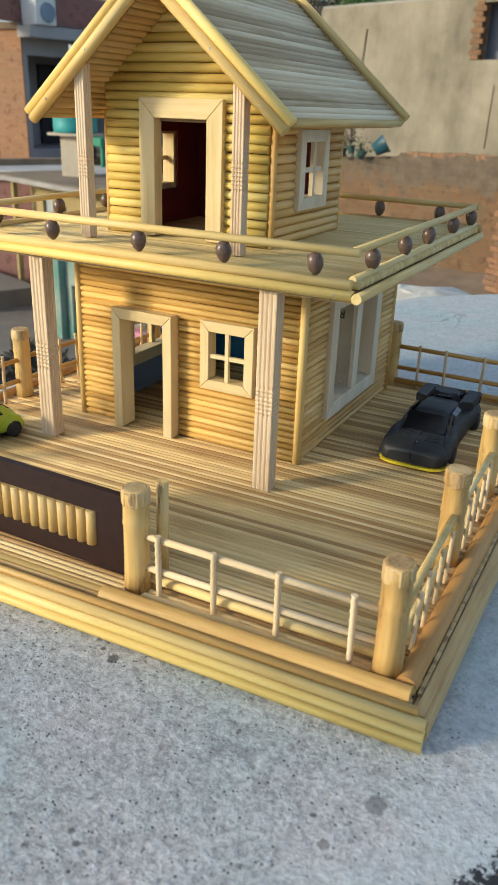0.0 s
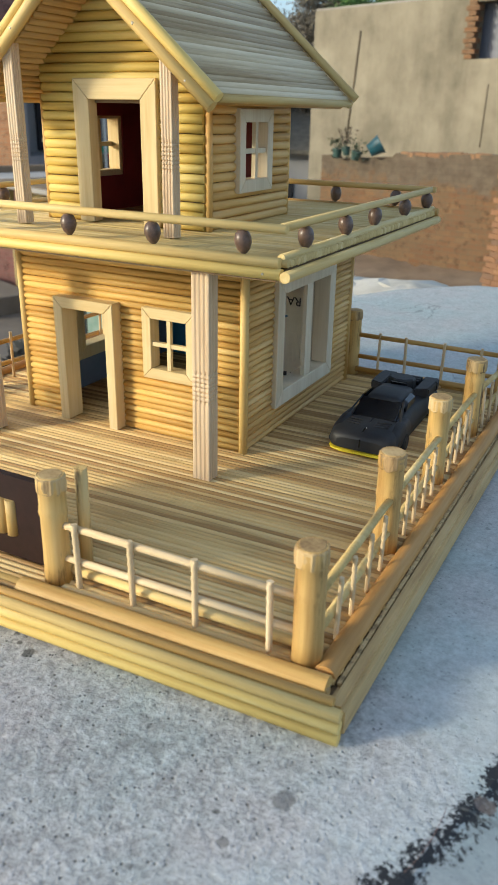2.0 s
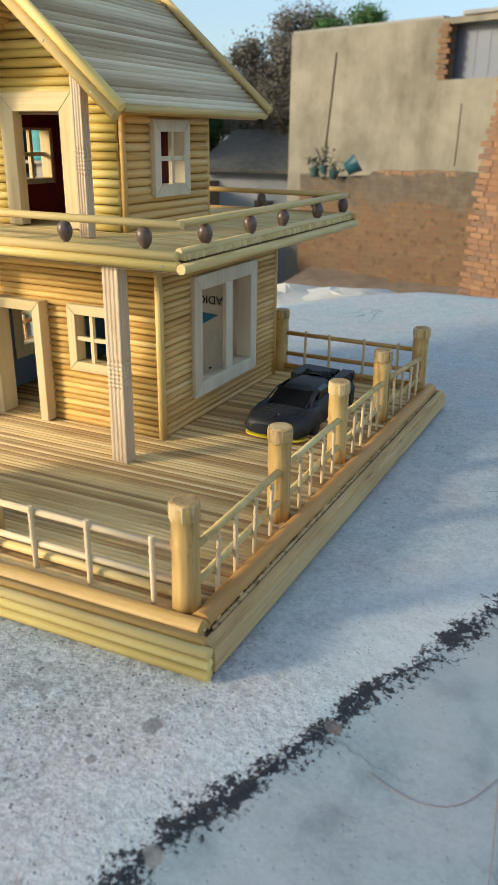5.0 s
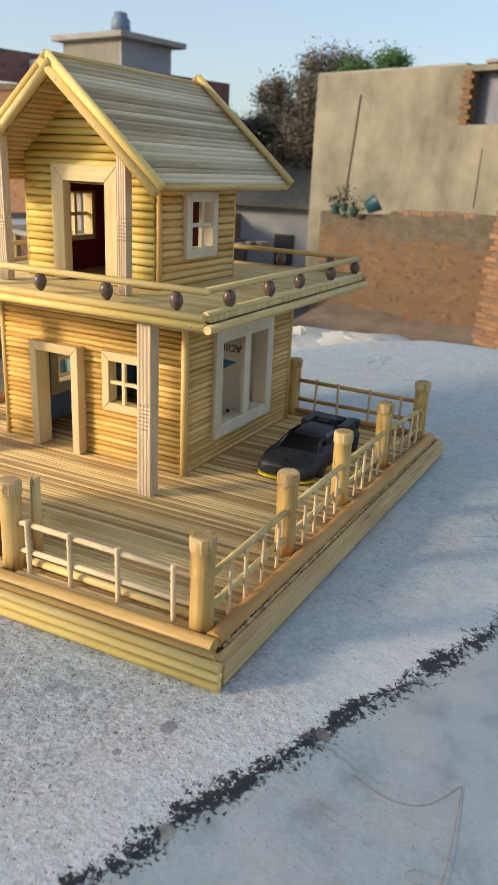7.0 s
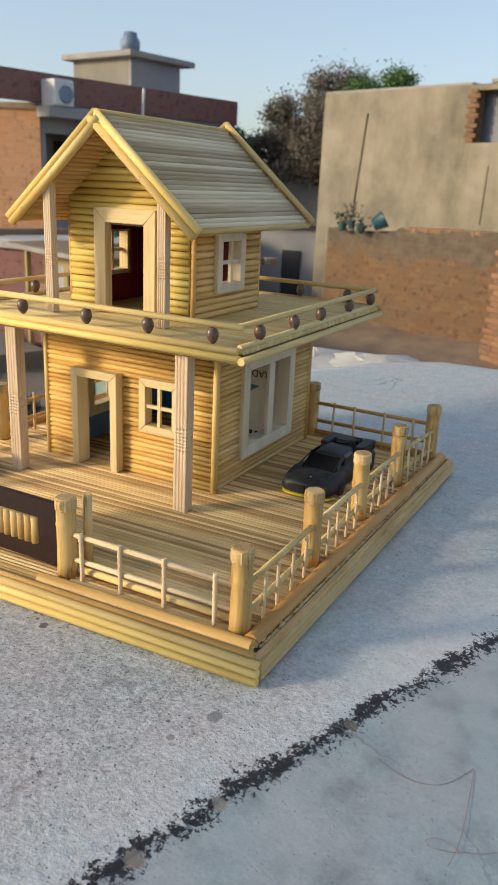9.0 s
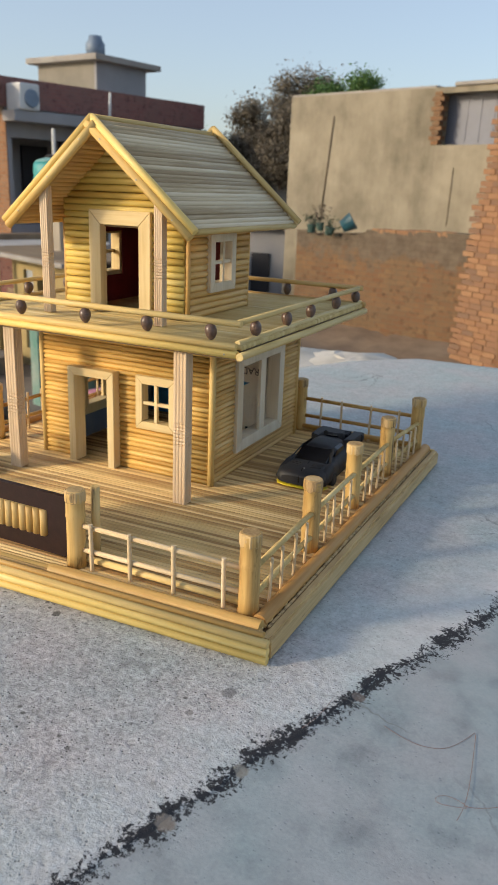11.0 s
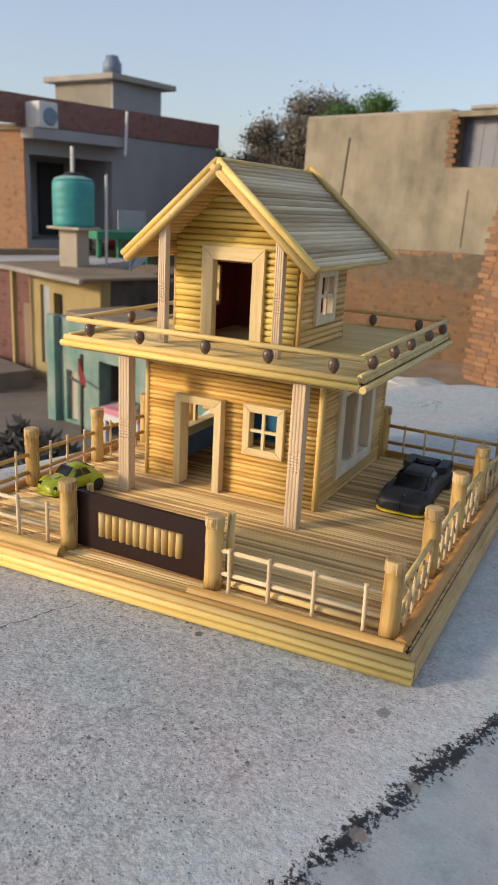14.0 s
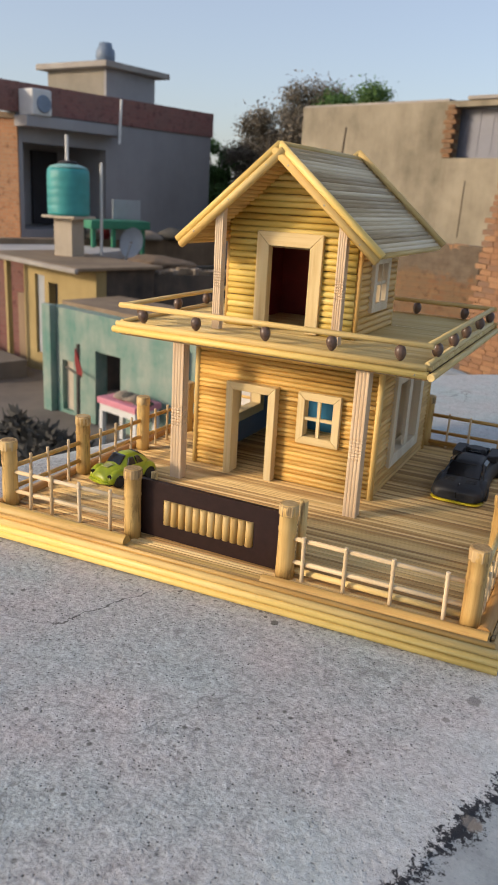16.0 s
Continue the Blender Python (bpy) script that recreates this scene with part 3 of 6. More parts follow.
deck = part("deck_board", prism([(-0.682, 0.358), (-0.066, 0.381), (-0.058, 0.996), (-0.682, 0.996)], 0.0187, 0.0205), M_BACK, house, "board under the deck canes")


def half_round(x0, x1, y, z, r, axis, flat=0.8, n=17):
    """A split bamboo rail, flat side down, from x0 to x1."""
    def cs(u):
        pts = [(math.cos(math.pi * k / (n - 1)) * r, math.sin(math.pi * k / (n - 1)) * r * flat * 1.25) for k in range(n)]
        return [(u, y + a, z + b) if axis == "X" else (y + a, u, z + b) for a, b in pts]
    return loft([cs(x0), cs((x0 + x1) / 2), cs(x1)])


RAILZ = 0.0245
askew(part("kerb_rail", half_round(-0.300, -0.062, 0.3870, RAILZ, 0.0078, "X"), M_ORANGE, house, "orange split bamboo rail", False))
askew(part("kerb_rail", half_round(-0.686, -0.472, 0.3870, RAILZ, 0.0082, "X", 1.15), M_GOLD, house, "golden split bamboo rail", False))
M_ORANGEY = reed("orange_cane_deep", (0.58, 0.35, 0.14), (0.49, 0.26, 0.08), (0.33, 0.15, 0.04), along="Y", spread=0.3, fleck=0.4)
part("kerb_rail", half_round(0, 0.598, 0, 0, 0.0078, "Y"), M_ORANGEY, house, "orange split bamboo rail", False, pose(-0.0690, 0.3950, RAILZ, 0, 0, -0.3))
part("kerb_rail", half_round(0.376, 0.995, -0.672, RAILZ, 0.0078, "Y"), M_ORANGEY, house, "orange split bamboo rail", False)
part("kerb_rail", half_round(-0.660, -0.085, 0.986, RAILZ, 0.0070, "X"), M_ORANGE, house, "orange split bamboo rail", False)
askew(part("threshold_strip", half_round(-0.474, -0.304, 0.391, 0.0225, 0.0060, "X", 0.45), M_ROD, house, "pale strip under the gate", False))


part("edge_strip", abox(-0.0606, -0.0578, 0.396, 0.990, 0.0207, 0.0228), M_COLLAR, house, "rough brown strip behind the edging")


# fence
def post(x, y, r=0.0100, top=0.111, lean=(0, 0)):
    p = part("fence_post", bamboo_post(r, top - 0.0245), M_POST, house, "thick bamboo fence post", True, pose(x, y, 0.0245, lean[0], lean[1], rng.uniform(0, 360)))
    part("cut_top", loft([ring((0, 0, top - 0.0249), r * 0.93, "Z", 16), ring((0, 0, top - 0.0242), r * 0.80, "Z", 16)]), M_CUT, p, "rough sawn bamboo end")
    h, rr = top - 0.0245, random.Random(round(x * 1e4 + y * 1e5))
    n = 26
    low = [rr.uniform(0.0115, 0.0140) for _ in range(n)]
    out = [r * rr.uniform(1.02, 1.11) for _ in range(n)]
    at = lambda k, rad, z: (math.cos(2 * math.pi * k / n) * rad, math.sin(2 * math.pi * k / n) * rad, z)
    part("collar", loft([[at(k, r * 0.95, h - low[k]) for k in range(n)], [at(k, out[k], h - low[k] + 0.001) for k in range(n)], [at(k, out[k] * 1.01, h - 0.006) for k in range(n)], [at(k, out[k] * 0.99, h - 0.0012) for k in range(n)], [at(k, r * 0.94, h - 0.0002) for k in range(n)]], caps=False), M_COLLAR, p, "ragged brown collar of bark")
    return p


def bamboo_post(r, h):
    rr = random.Random(round(rng.random() * 1e6))
    knot = h * rr.uniform(0.50, 0.78)
    zs = [(0, 1.04), (0.02, 1.0), (h * 0.35, 0.98), (knot - 0.004, 0.97), (knot - 0.001, 1.05), (knot + 0.002, 0.99), (h - 0.0125, 0.98), (h - 0.0115, 1.07), (h - 0.003, 1.06), (h, 0.97)]
    return loft([[(x * (1 + 0.05 * noise.noise((x * 260, y * 260, z * 60 + r * 900))), y * (1 + 0.03 * noise.noise((y * 200, x * 200, z * 40 + 5))), z) for x, y, z in ring((0, 0, z), r * k, "Z", 16)] for z, k in zs])


SIDE_Y = (0.402, 0.560, 0.703, 0.840, 0.970)
LEFT_Y = (0.390, 0.530, 0.672, 0.800, 0.940)
SIDE_X = (-0.0840, -0.0870, -0.0880, -0.0870, -0.0780)
for x, y in zip(SIDE_X, SIDE_Y):
    post(x, y, lean=(rng.uniform(-1, 1), rng.uniform(-1, 1)))
for y in LEFT_Y:
    post(-0.665 + 0.04 * (y - 0.39), y)
post(-0.2835, fy(-0.2835))
post(-0.480, fy(-0.480))
post(-0.278, 0.980, 0.0098)
post(-0.470, 0.980, 0.0098)


def twisted(h, r=0.0023):
    """A thin baluster with a spiral cut at its top half."""
    rings = []
    n = 26
    for k in range(n + 1):
        z = h * k / n
        tw = z * 900
        rings.append([(x, y, z) for x, y, _ in ((r * (1 + (0.13 if z > h * 0.5 else 0.03) * math.cos(2 * math.pi * i / 8 * 2 - tw)) * math.cos(2 * math.pi * i / 8), r * (1 + (0.13 if z > h * 0.5 else 0.03) * math.cos(2 * math.pi * i / 8 * 2 - tw)) * math.sin(2 * math.pi * i / 8), z) for i in range(8))])
    return mesh_of("baluster", loft(rings), M_WHITEZ, True)


BAL = twisted(0.053)
BALS = twisted(0.060, 0.0019)
BALT = twisted(0.0480, 0.0017)


def fence_run(p, q, ups, mesh, rails, mat, r, tall=0.0, depth=0.003):
    """Rails from p to q (x, y) at the given heights, and uprights at fractions ups."""
    for z in rails:
        part("fence_rail", rod((p[0], p[1], z), (q[0], q[1], z + rng.uniform(-0.001, 0.001)), r), mat, house, "", True)
    dx, dy = q[0] - p[0], q[1] - p[1]
    l = math.hypot(dx, dy)
    nx, ny = dy / l * depth, -dx / l * depth
    for u in ups:
        part("baluster", mesh, M_WHITEZ, house, m=pose(p[0] + dx * u + nx, p[1] + dy * u + ny, DECK - 0.001, rng.uniform(-1.5, 1.5), rng.uniform(-1.5, 1.5), rng.uniform(0, 360)))


fence_run((-0.279, fy(-0.279)), (-0.092, fy(-0.092)), (0.09, 0.34, 0.61, 0.905), BAL, (0.0725, 0.0455), M_WHITE, 0.0027)
fence_run((-0.279, fy(-0.279) + 0.006), (-0.092, fy(-0.092) + 0.006), (), BAL, (0.0325,), M_ROD, 0.0036)
fence_run((-0.657, fy(-0.657)), (-0.492, fy(-0.492)), (0.16, 0.36, 0.62, 0.89), BAL, (0.0700, 0.0440), M_WHITE, 0.0027)
for a, b, c, d in zip(SIDE_Y, SIDE_Y[1:], SIDE_X, SIDE_X[1:]):
    fence_run((c + 0.003, a + 0.008), (d + 0.003, b - 0.008), (0.16, 0.37, 0.60, 0.82), BALT, (0.0735, 0.0445), M_BALC, 0.0031, depth=0.0045)
for a, b in zip(LEFT_Y, LEFT_Y[1:]):
    fence_run((-0.665 + 0.04 * (a - 0.39), a + 0.008), (-0.665 + 0.04 * (b - 0.39), b - 0.008), (0.20, 0.48, 0.78), BALS, (0.0740, 0.0460), M_ORANGE, 0.0030, depth=0.003)
fence_run((-0.270, 0.980), (-0.086, 0.978), (0.16, 0.36, 0.62, 0.88), BALS, (0.0790, 0.0500), M_ORANGE, 0.0030)
fence_run((-0.270, 0.976), (-0.086, 0.974), (), BALS, (0.0330,), M_ORANGE, 0.0038)
fence_run((-0.641, 0.984), (-0.480, 0.984), (0.16, 0.36, 0.62, 0.88), BALS, (0.0790, 0.0500), M_ORANGE, 0.0030)

# gate
gate = part("gate", panel(-0.4745, -0.2915, 0.0275, 0.0965, [(-0.4440, -0.3255, 0.0470, 0.0755)], 0.006, lambda u, z, d: (u, 0.4035 + d, z)), M_GATE, house, "dark brown gate panel with a bamboo inset")
part("inset_backing", abox(-0.448, -0.3225, 0.4098, 0.4115, 0.0435, 0.0785), M_BACK, gate)
for k in range(12):
    p = part("gate_slat", stick_mesh(0.0300, 0.0049, M_SLAT, 10), M_SLAT, gate, m=pose(-0.4385 + k * 0.00975, 0.4050, 0.0463, rng.uniform(-1, 1), -90, 0))
part("gate_rod", rod((-0.276, 0.422, 0.0225), (-0.276, 0.422, 0.1085), 0.0048), M_POST, house, "thin bamboo rod beside the gate", True)
part("gate_rod", rod((-0.464, 0.4150, 0.0225), (-0.464, 0.4150, 0.1030), 0.0040), M_POST, house, "thin bamboo rod beside the gate", True)

# lower storey walls
LX0, LX1, LY0, LY1, LTOP = -0.553, -0.2770, 0.6690, 0.944, 0.2215
R1, STEP1 = 0.0034, 0.00665
DOOR = (-0.491, -0.428, 0.0, 0.157)
FWIN = (-0.383, -0.332, 0.097, 0.158)
RWIN = (0.737, 0.873, 0.062, 0.185)
LWIN = (0.748, 0.874, 0.070, 0.178)


def stick_wall(name, u0, u1, z0, top, holes, axis, at, r, step, mat, label, inner, thick=0.005, gable=None):
    """A board with canes across its outer face. axis: the way the wall runs; at: the canes' line; inner: +1 or -1, the way to the room."""
    put = (lambda u, z, d: (u, at + inner * (r * 0.4 + d), z)) if axis == "X" else (lambda u, z, d: (at + inner * (r * 0.4 + d), u, z))
    w = part(name, panel(u0 + 0.002, u1 - 0.002, z0, top, [(a, b, c, min(d, top - 0.004)) for a, b, c, d in holes], thick, put), M_BACK, house, label)
    k, z = 0, z0 + r
    while z + r <= top + 0.001:
        for a, b in gaps(u0, u1, z, r, holes):
            p = (a, at, z) if axis == "X" else (at, a, z)
            e = rng.uniform(-0.0006, 0.0006)
            stick("stick", (p[0] + (e if axis == "X" else 0), p[1] + (e if axis == "Y" else 0), p[2]), b - a, r, mat, w, axis, 0.0003)
        z += step
        k += 1
    return w


fw = stick_wall("front_wall", LX0, LX1, DECK, LTOP, [DOOR, FWIN], "X", LY0, R1, STEP1, M_WALL, "honey-coloured cane front wall", 1)
rw = stick_wall("right_wall", LY0 + 0.004, LY1, DECK, LTOP, [RWIN], "Y", LX1 + 0.0005, R1, STEP1, M_SIDE, "cane side wall in shade", -1)
lw = stick_wall("left_wall", LY0 + 0.004, LY1, DECK, LTOP, [LWIN], "Y", LX0, R1, STEP1, M_SIDE, "cane side wall with a window", 1)
bw = stick_wall("back_wall", LX0, LX1, DECK, LTOP, [], "X", LY1, R1, STEP1, M_SIDE, "cane back wall", -1)
for x, y in ((LX1 + 0.0018, LY0 - 0.0005), (LX0 - 0.0015, LY0 - 0.001), (LX1 + 0.001, LY1 + 0.002), (LX0 - 0.001, LY1 + 0.002)):
    stick("corner_cane", (x, y, DECK), LTOP - DECK, 0.0046, M_ROD if y < 0.8 else M_ORANGE, house, "Z")

# lining of the lower room
part("lining", abox(LX0 + 0.008, LX1 - 0.008, LY1 - 0.009, LY1 - 0.0068, DECK, LTOP - 0.001), M_CARDBLUE, bw, "blue printed card lining")
part("lining", panel(LY0 + 0.010, LY1 - 0.010, DECK, LTOP - 0.001, [(LWIN[0], LWIN[1], LWIN[2], LWIN[3])], 0.002, lambda u, z, d: (LX0 + 0.0066 + d, u, z)), M_CARDGREY, lw, "slate grey card lining")
part("lining", panel(LX0 + 0.010, LX1 - 0.010, DECK, LTOP - 0.001, [DOOR, FWIN], 0.002, lambda u, z, d: (u, LY0 + 0.0066 + d, z)), M_CARDWHITE, fw, "white card lining")
part("lining", panel(LY0 + 0.010, LY1 - 0.010, DECK, LTOP - 0.001, [RWIN], 0.002, lambda u, z, d: (LX1 - 0.0066 - d, u, z)), M_CARDGREY, rw, "slate grey card lining")


def ribbed_card():
    """White corrugated card with a printed top, leaning inside the back wall."""
    x0, x1, y = -0.398, LX1 - 0.012, 0.9165
    c = part("card_panel", abox(x0, x1, y - 0.0015, y, DECK, 0.196), M_CARDWHITE, bw, "white ribbed card with blue and black print")
    n = 21
    for k in range(n):
        u = x0 + 0.003 + (x1 - x0 - 0.006) * k / (n - 1)
        part("card_rib", abox(u - 0.0022, u + 0.0022, y - 0.0022, y - 0.0015, DECK + 0.022, 0.086, 0.0003), M_CARDWHITE, c)
    tri = bmesh.new()
    q = [(x0 + 0.023, 0.110), (x0 + 0.055, 0.108), (x0 + 0.023, 0.089)]
    loft([[(a, y - 0.0026, b) for a, b in q], [(a, y - 0.0017, b) for a, b in q]], bm=tri)
    part("print", tri, M_CARDBLUE, c, "blue printed triangle")
    for k in range(4):
        u = x0 + 0.040 + k * 0.010
        part("print", abox(u, u + 0.005, y - 0.0028, y - 0.0024, 0.028, 0.034), M_INK, c, "black printed bar")
    cu = bpy.data.curves.new("print", "FONT")
    cu.body, cu.size, cu.extrude = "RADIO", 0.0160, 0.0002
    cu.align_x = cu.align_y = "CENTER"
    cu.materials.append(M_INK)
    word = new("print", cu)
    word.parent = c
    word.matrix_basis = pose(x0 + 0.0470, y - 0.0022, 0.128, 90) @ pose(0, 0, 0, 0, 0, 180)


ribbed_card()


def framed(name, u0, u1, z0, z1, w, axis, at, face, depth, mat_h, mat_v, parent, label, bottom=True, mull=(), cross=(), proud=0.0045):
    """A mitred frame of four boards round an opening; bars across it. face: the outward way (+1 or -1) off the wall."""
    def put(u, z, d):
        return (u, at + face * (proud - d), z) if axis == "X" else (at + face * (proud - d), u, z)

    def board(q):
        bm = loft([[put(a, b, depth) for a, b in q], [put(a, b, 0.0) for a, b in q]])
        es = [e for e in bm.edges]
        bmesh.ops.bevel(bm, geom=es, offset=0.0006, segments=1, affect="EDGES")
        return bm
    f = part(name, board([(u0, z1), (u1, z1), (u1 - w, z1 - w), (u0 + w, z1 - w)]), mat_h, parent, label)
    b0 = z0 + (w if bottom else 0)
    part("jamb", board([(u0, z0), (u0, z1 - 0.0002), (u0 + w - 0.0002, z1 - w - 0.0002), (u0 + w - 0.0002, b0)]), mat_v, f)
    part("jamb", board([(u1, z0), (u1, z1 - 0.0002), (u1 - w + 0.0002, z1 - w - 0.0002), (u1 - w + 0.0002, b0)]), mat_v, f)
    if bottom:
        part("sill", board([(u0, z0 - 0.0002), (u1, z0 - 0.0002), (u1 - w, b0 - 0.0002), (u0 + w, b0 - 0.0002)]), mat_h, f)
    for a, b in mull:
        q = [(a, b0), (b, b0), (b, z1 - w), (a, z1 - w)]
        part("mullion", loft([[put(x, z, 0.006) for x, z in q], [put(x, z, 0.0015) for x, z in q]]), mat_v, f)
    for a, b in cross:
        q = [(u0 + w, a), (u1 - w, a), (u1 - w, b), (u0 + w, b)]
        part("cross_bar", loft([[put(x, z, 0.0066) for x, z in q], [put(x, z, 0.0021) for x, z in q]]), mat_h, f)
    return f


framed("door_frame", -0.4985, -0.4205, DECK, 0.1640, 0.0115, "X", LY0 - 0.0034, -1, 0.024, M_FRAME, M_FRAMEZ, house, "pale wooden door frame of an open doorway", bottom=False, proud=0.0135)
framed("window_frame", -0.3895, -0.3260, 0.0905, 0.1645, 0.0110, "X", LY0 - 0.0034, -1, 0.016, M_FRAME, M_FRAMEZ, house, "pale wooden four-pane window frame", mull=((-0.3600, -0.3558),), cross=((0.1250, 0.1292),), proud=0.006)
framed("window_frame", 0.729, 0.8815, 0.0550, 0.1925, 0.0165, "Y", LX1 + 0.0039, 1, 0.020, M_GREYFRAME, M_GREYFRAME, house, "pale wooden two-light window frame", mull=((0.8030, 0.8190),))
framed("window_frame", 0.740, 0.882, 0.062, 0.186, 0.0155, "Y", LX0 - 0.0034, -1, 0.018, M_FRAMEZ, M_FRAMEZ, house, "pale wooden window frame", mull=((0.8085, 0.8165),), cross=((0.118, 0.124),))


# columns
def column(x, y, z0, z1, w, d, beads):
    """A fluted square column with beads cut at mid-height."""
    zs = [0, 0.004]
    b0, b1 = beads
    nb = 36
    zs += [b0 - 0.004] + [b0 + (b1 - b0) * k / nb for k in range(nb + 1)] + [b1 + 0.004, z1 - z0]

    def cs(z):
        pts = []
        depth = 0.0008
        if b0 <= z <= b1:
            depth = 0.0007 + 0.0007 * (0.5 + 0.5 * math.cos((z - b0) / (b1 - b0) * 2 * math.pi * 6))
            nip = 0.0006 * max(0, math.cos((z - b0) / (b1 - b0) * 2 * math.pi * 6))
        else:
            nip = 0
        ridges = 4
        for side in range(4):
            lw, ld = ((w, d), (d, w), (w, d), (d, w))[side]
            for k in range(ridges):
                for q, dep in ((0.06, depth), (0.28, 0.0), (0.5, 0.0), (0.72, 0.0)):
                    u = -lw / 2 + lw * (k + q) / ridges
                    off = ld / 2 - (dep if not (k == 0 and q == 0.06) else 0.0004) - (nip if side in (0, 1) else nip * 0.5)
                    a = (u, -off)
                    for _ in range(side):
                        a = (-a[1], a[0])
                    pts.append((a[0], a[1], z))
        return pts
    c = part("column", loft([cs(z) for z in zs]), M_COLUMN, house, "pinkish fluted wooden column", False, pose(x, y, z0))
    return c


column(-0.2790, 0.601, DECK, 0.2235, 0.0182, 0.0160, (0.078, 0.104))
column(-0.5415, 0.596, DECK, 0.2235, 0.0182, 0.0160, (0.078, 0.104))

# balcony
BX0, BX1, BY0, BY1, BZ = -0.640, -0.1915, 0.579, 1.015, 0.2395
bal = part("balcony_board", abox(BX0 + 0.006, BX1 - 0.006, BY0 + 0.006, BY1 - 0.006, 0.2222, 0.2318), M_BACK, house, "board under the balcony canes")
for z, dy in ((0.2290, 0.0), (0.2375, 0.0010)):
    stick("balcony_rod", (BX0 - 0.006 + (0 if z < 0.23 else 0.006), BY0 + 0.0035 + dy, z), BX1 - BX0 + (0.0005 if z < 0.23 else -0.008), 0.0046, M_YELLOW if z < 0.23 else M_ROD, house, "X")
    stick("balcony_rod", (BX0, BY1 - 0.0035, z), BX1 - BX0, 0.0044, M_ORANGE, house, "X")
stick("balcony_rod", (BX1 - 0.0008, BY0 - 0.001, 0.2278), BY1 - BY0, 0.0046, M_BALC, house, "Y")
stick("balcony_rod", (BX1 - 0.0090, BY0 + 0.0095, 0.2405), BY1 - BY0 - 0.0095, 0.0036, M_BALC, house, "Y")
stick("balcony_rod", (BX0 + 0.0005, BY0 + 0.004, 0.2278), BY1 - BY0, 0.0044, M_ROD, house, "Y")
stick("balcony_rod", (BX0 + 0.0090, BY0 + 0.004, 0.2405), BY1 - BY0 - 0.004, 0.0036, M_ROD, house, "Y")
RZ = 0.2635
stick("balcony_rail", (BX0 + 0.004, BY0 + 0.006, RZ), BX1 - BX0 - 0.0070, 0.0038, M_ROD, house, "X")
stick("balcony_rail", (BX0 + 0.004, BY1 - 0.010, RZ), BX1 - BX0 - 0.008, 0.0036, M_ORANGE, house, "X")
stick("balcony_rail", (BX1 - 0.0095, BY0 + 0.0105, RZ), BY1 - BY0 - 0.0145, 0.0036, M_BALC, house, "Y")
stick("balcony_rail", (BX0 + 0.0095, BY0 + 0.010, RZ), BY1 - BY0 - 0.016, 0.0036, M_ROD, house, "Y")


def nut():
    """A small brown seed bead, pointed below."""
    prof = [(0.0, -0.0105), (0.0022, -0.0098), (0.0052, -0.0065), (0.0070, -0.0018), (0.0070, 0.0026), (0.0055, 0.0064), (0.0030, 0.0084), (0.0, 0.0088)]
    return mesh_of("nut_bead", loft([ring((0, 0, z), max(r, 0.0001), "Z", 14) for r, z in prof]), M_NUT, True)


NUT = nut()
spots = [(x, BY0 + 0.0055) for x in (-0.597, -0.513, -0.4105, -0.3200, -0.233)] + [(BX1 - 0.0095, y) for y in (0.635, 0.725, 0.805, 0.904, 0.990)]
spots += [(BX0 + 0.0095, y) for y in (0.63, 0.73, 0.82, 0.92)] + [(x, BY1 - 0.0100) for x in (-0.53, -0.42, -0.325, -0.245)]
for x, y in spots:
    part("nut_bead", NUT, M_NUT, house, "grey-brown seed bead", m=pose(x, y, 0.2520, rng.uniform(-8, 8), rng.uniform(-8, 8), rng.uniform(0, 360)))

# upper storey
UX0, UX1, UY0, UY1 = -0.520, -0.3305, 0.688, 0.862
UZ, EAVE, APEX, AX = 0.2395, 0.3615, 0.4850, -0.4245
R2, STEP2 = 0.0044, 0.0087
UDOOR = (-0.466, -0.387, 0.0, 0.3650)
UWIN = (0.749, 0.804, 0.277, 0.3400)
USTOP = 0.3560
uf = stick_wall("upper_front_wall", UX0, UX1, UZ, USTOP, [UDOOR], "X", UY0, R2, STEP2, M_WALLTOP, "yellow cane gable wall of the upper room", 1)
ub = stick_wall("upper_back_wall", UX0, UX1, UZ, USTOP, [], "X", UY1, R2, STEP2, M_SIDE, "cane back wall of the upper room", -1)
ur = stick_wall("upper_right_wall", UY0 + 0.005, UY1, UZ, USTOP, [UWIN], "Y", UX1, R2, STEP2, M_SIDE, "greyish cane side wall of the upper room", -1)
ul = stick_wall("upper_left_wall", UY0 + 0.005, UY1, UZ, USTOP, [UWIN], "Y", UX0, R2, STEP2, M_SIDE, "cane side wall of the upper room", 1)
for x, y in ((UX1 + 0.0032, UY0 + 0.0020), (UX0 - 0.003, UY0 + 0.0020), (UX1, UY1 + 0.002), (UX0, UY1 + 0.002)):
    stick("corner_cane", (x, y, UZ), USTOP - UZ + 0.004, 0.0036, M_SIDE, house, "Z")
# gables
SLOPE = (APEX - EAVE) / 0.1395
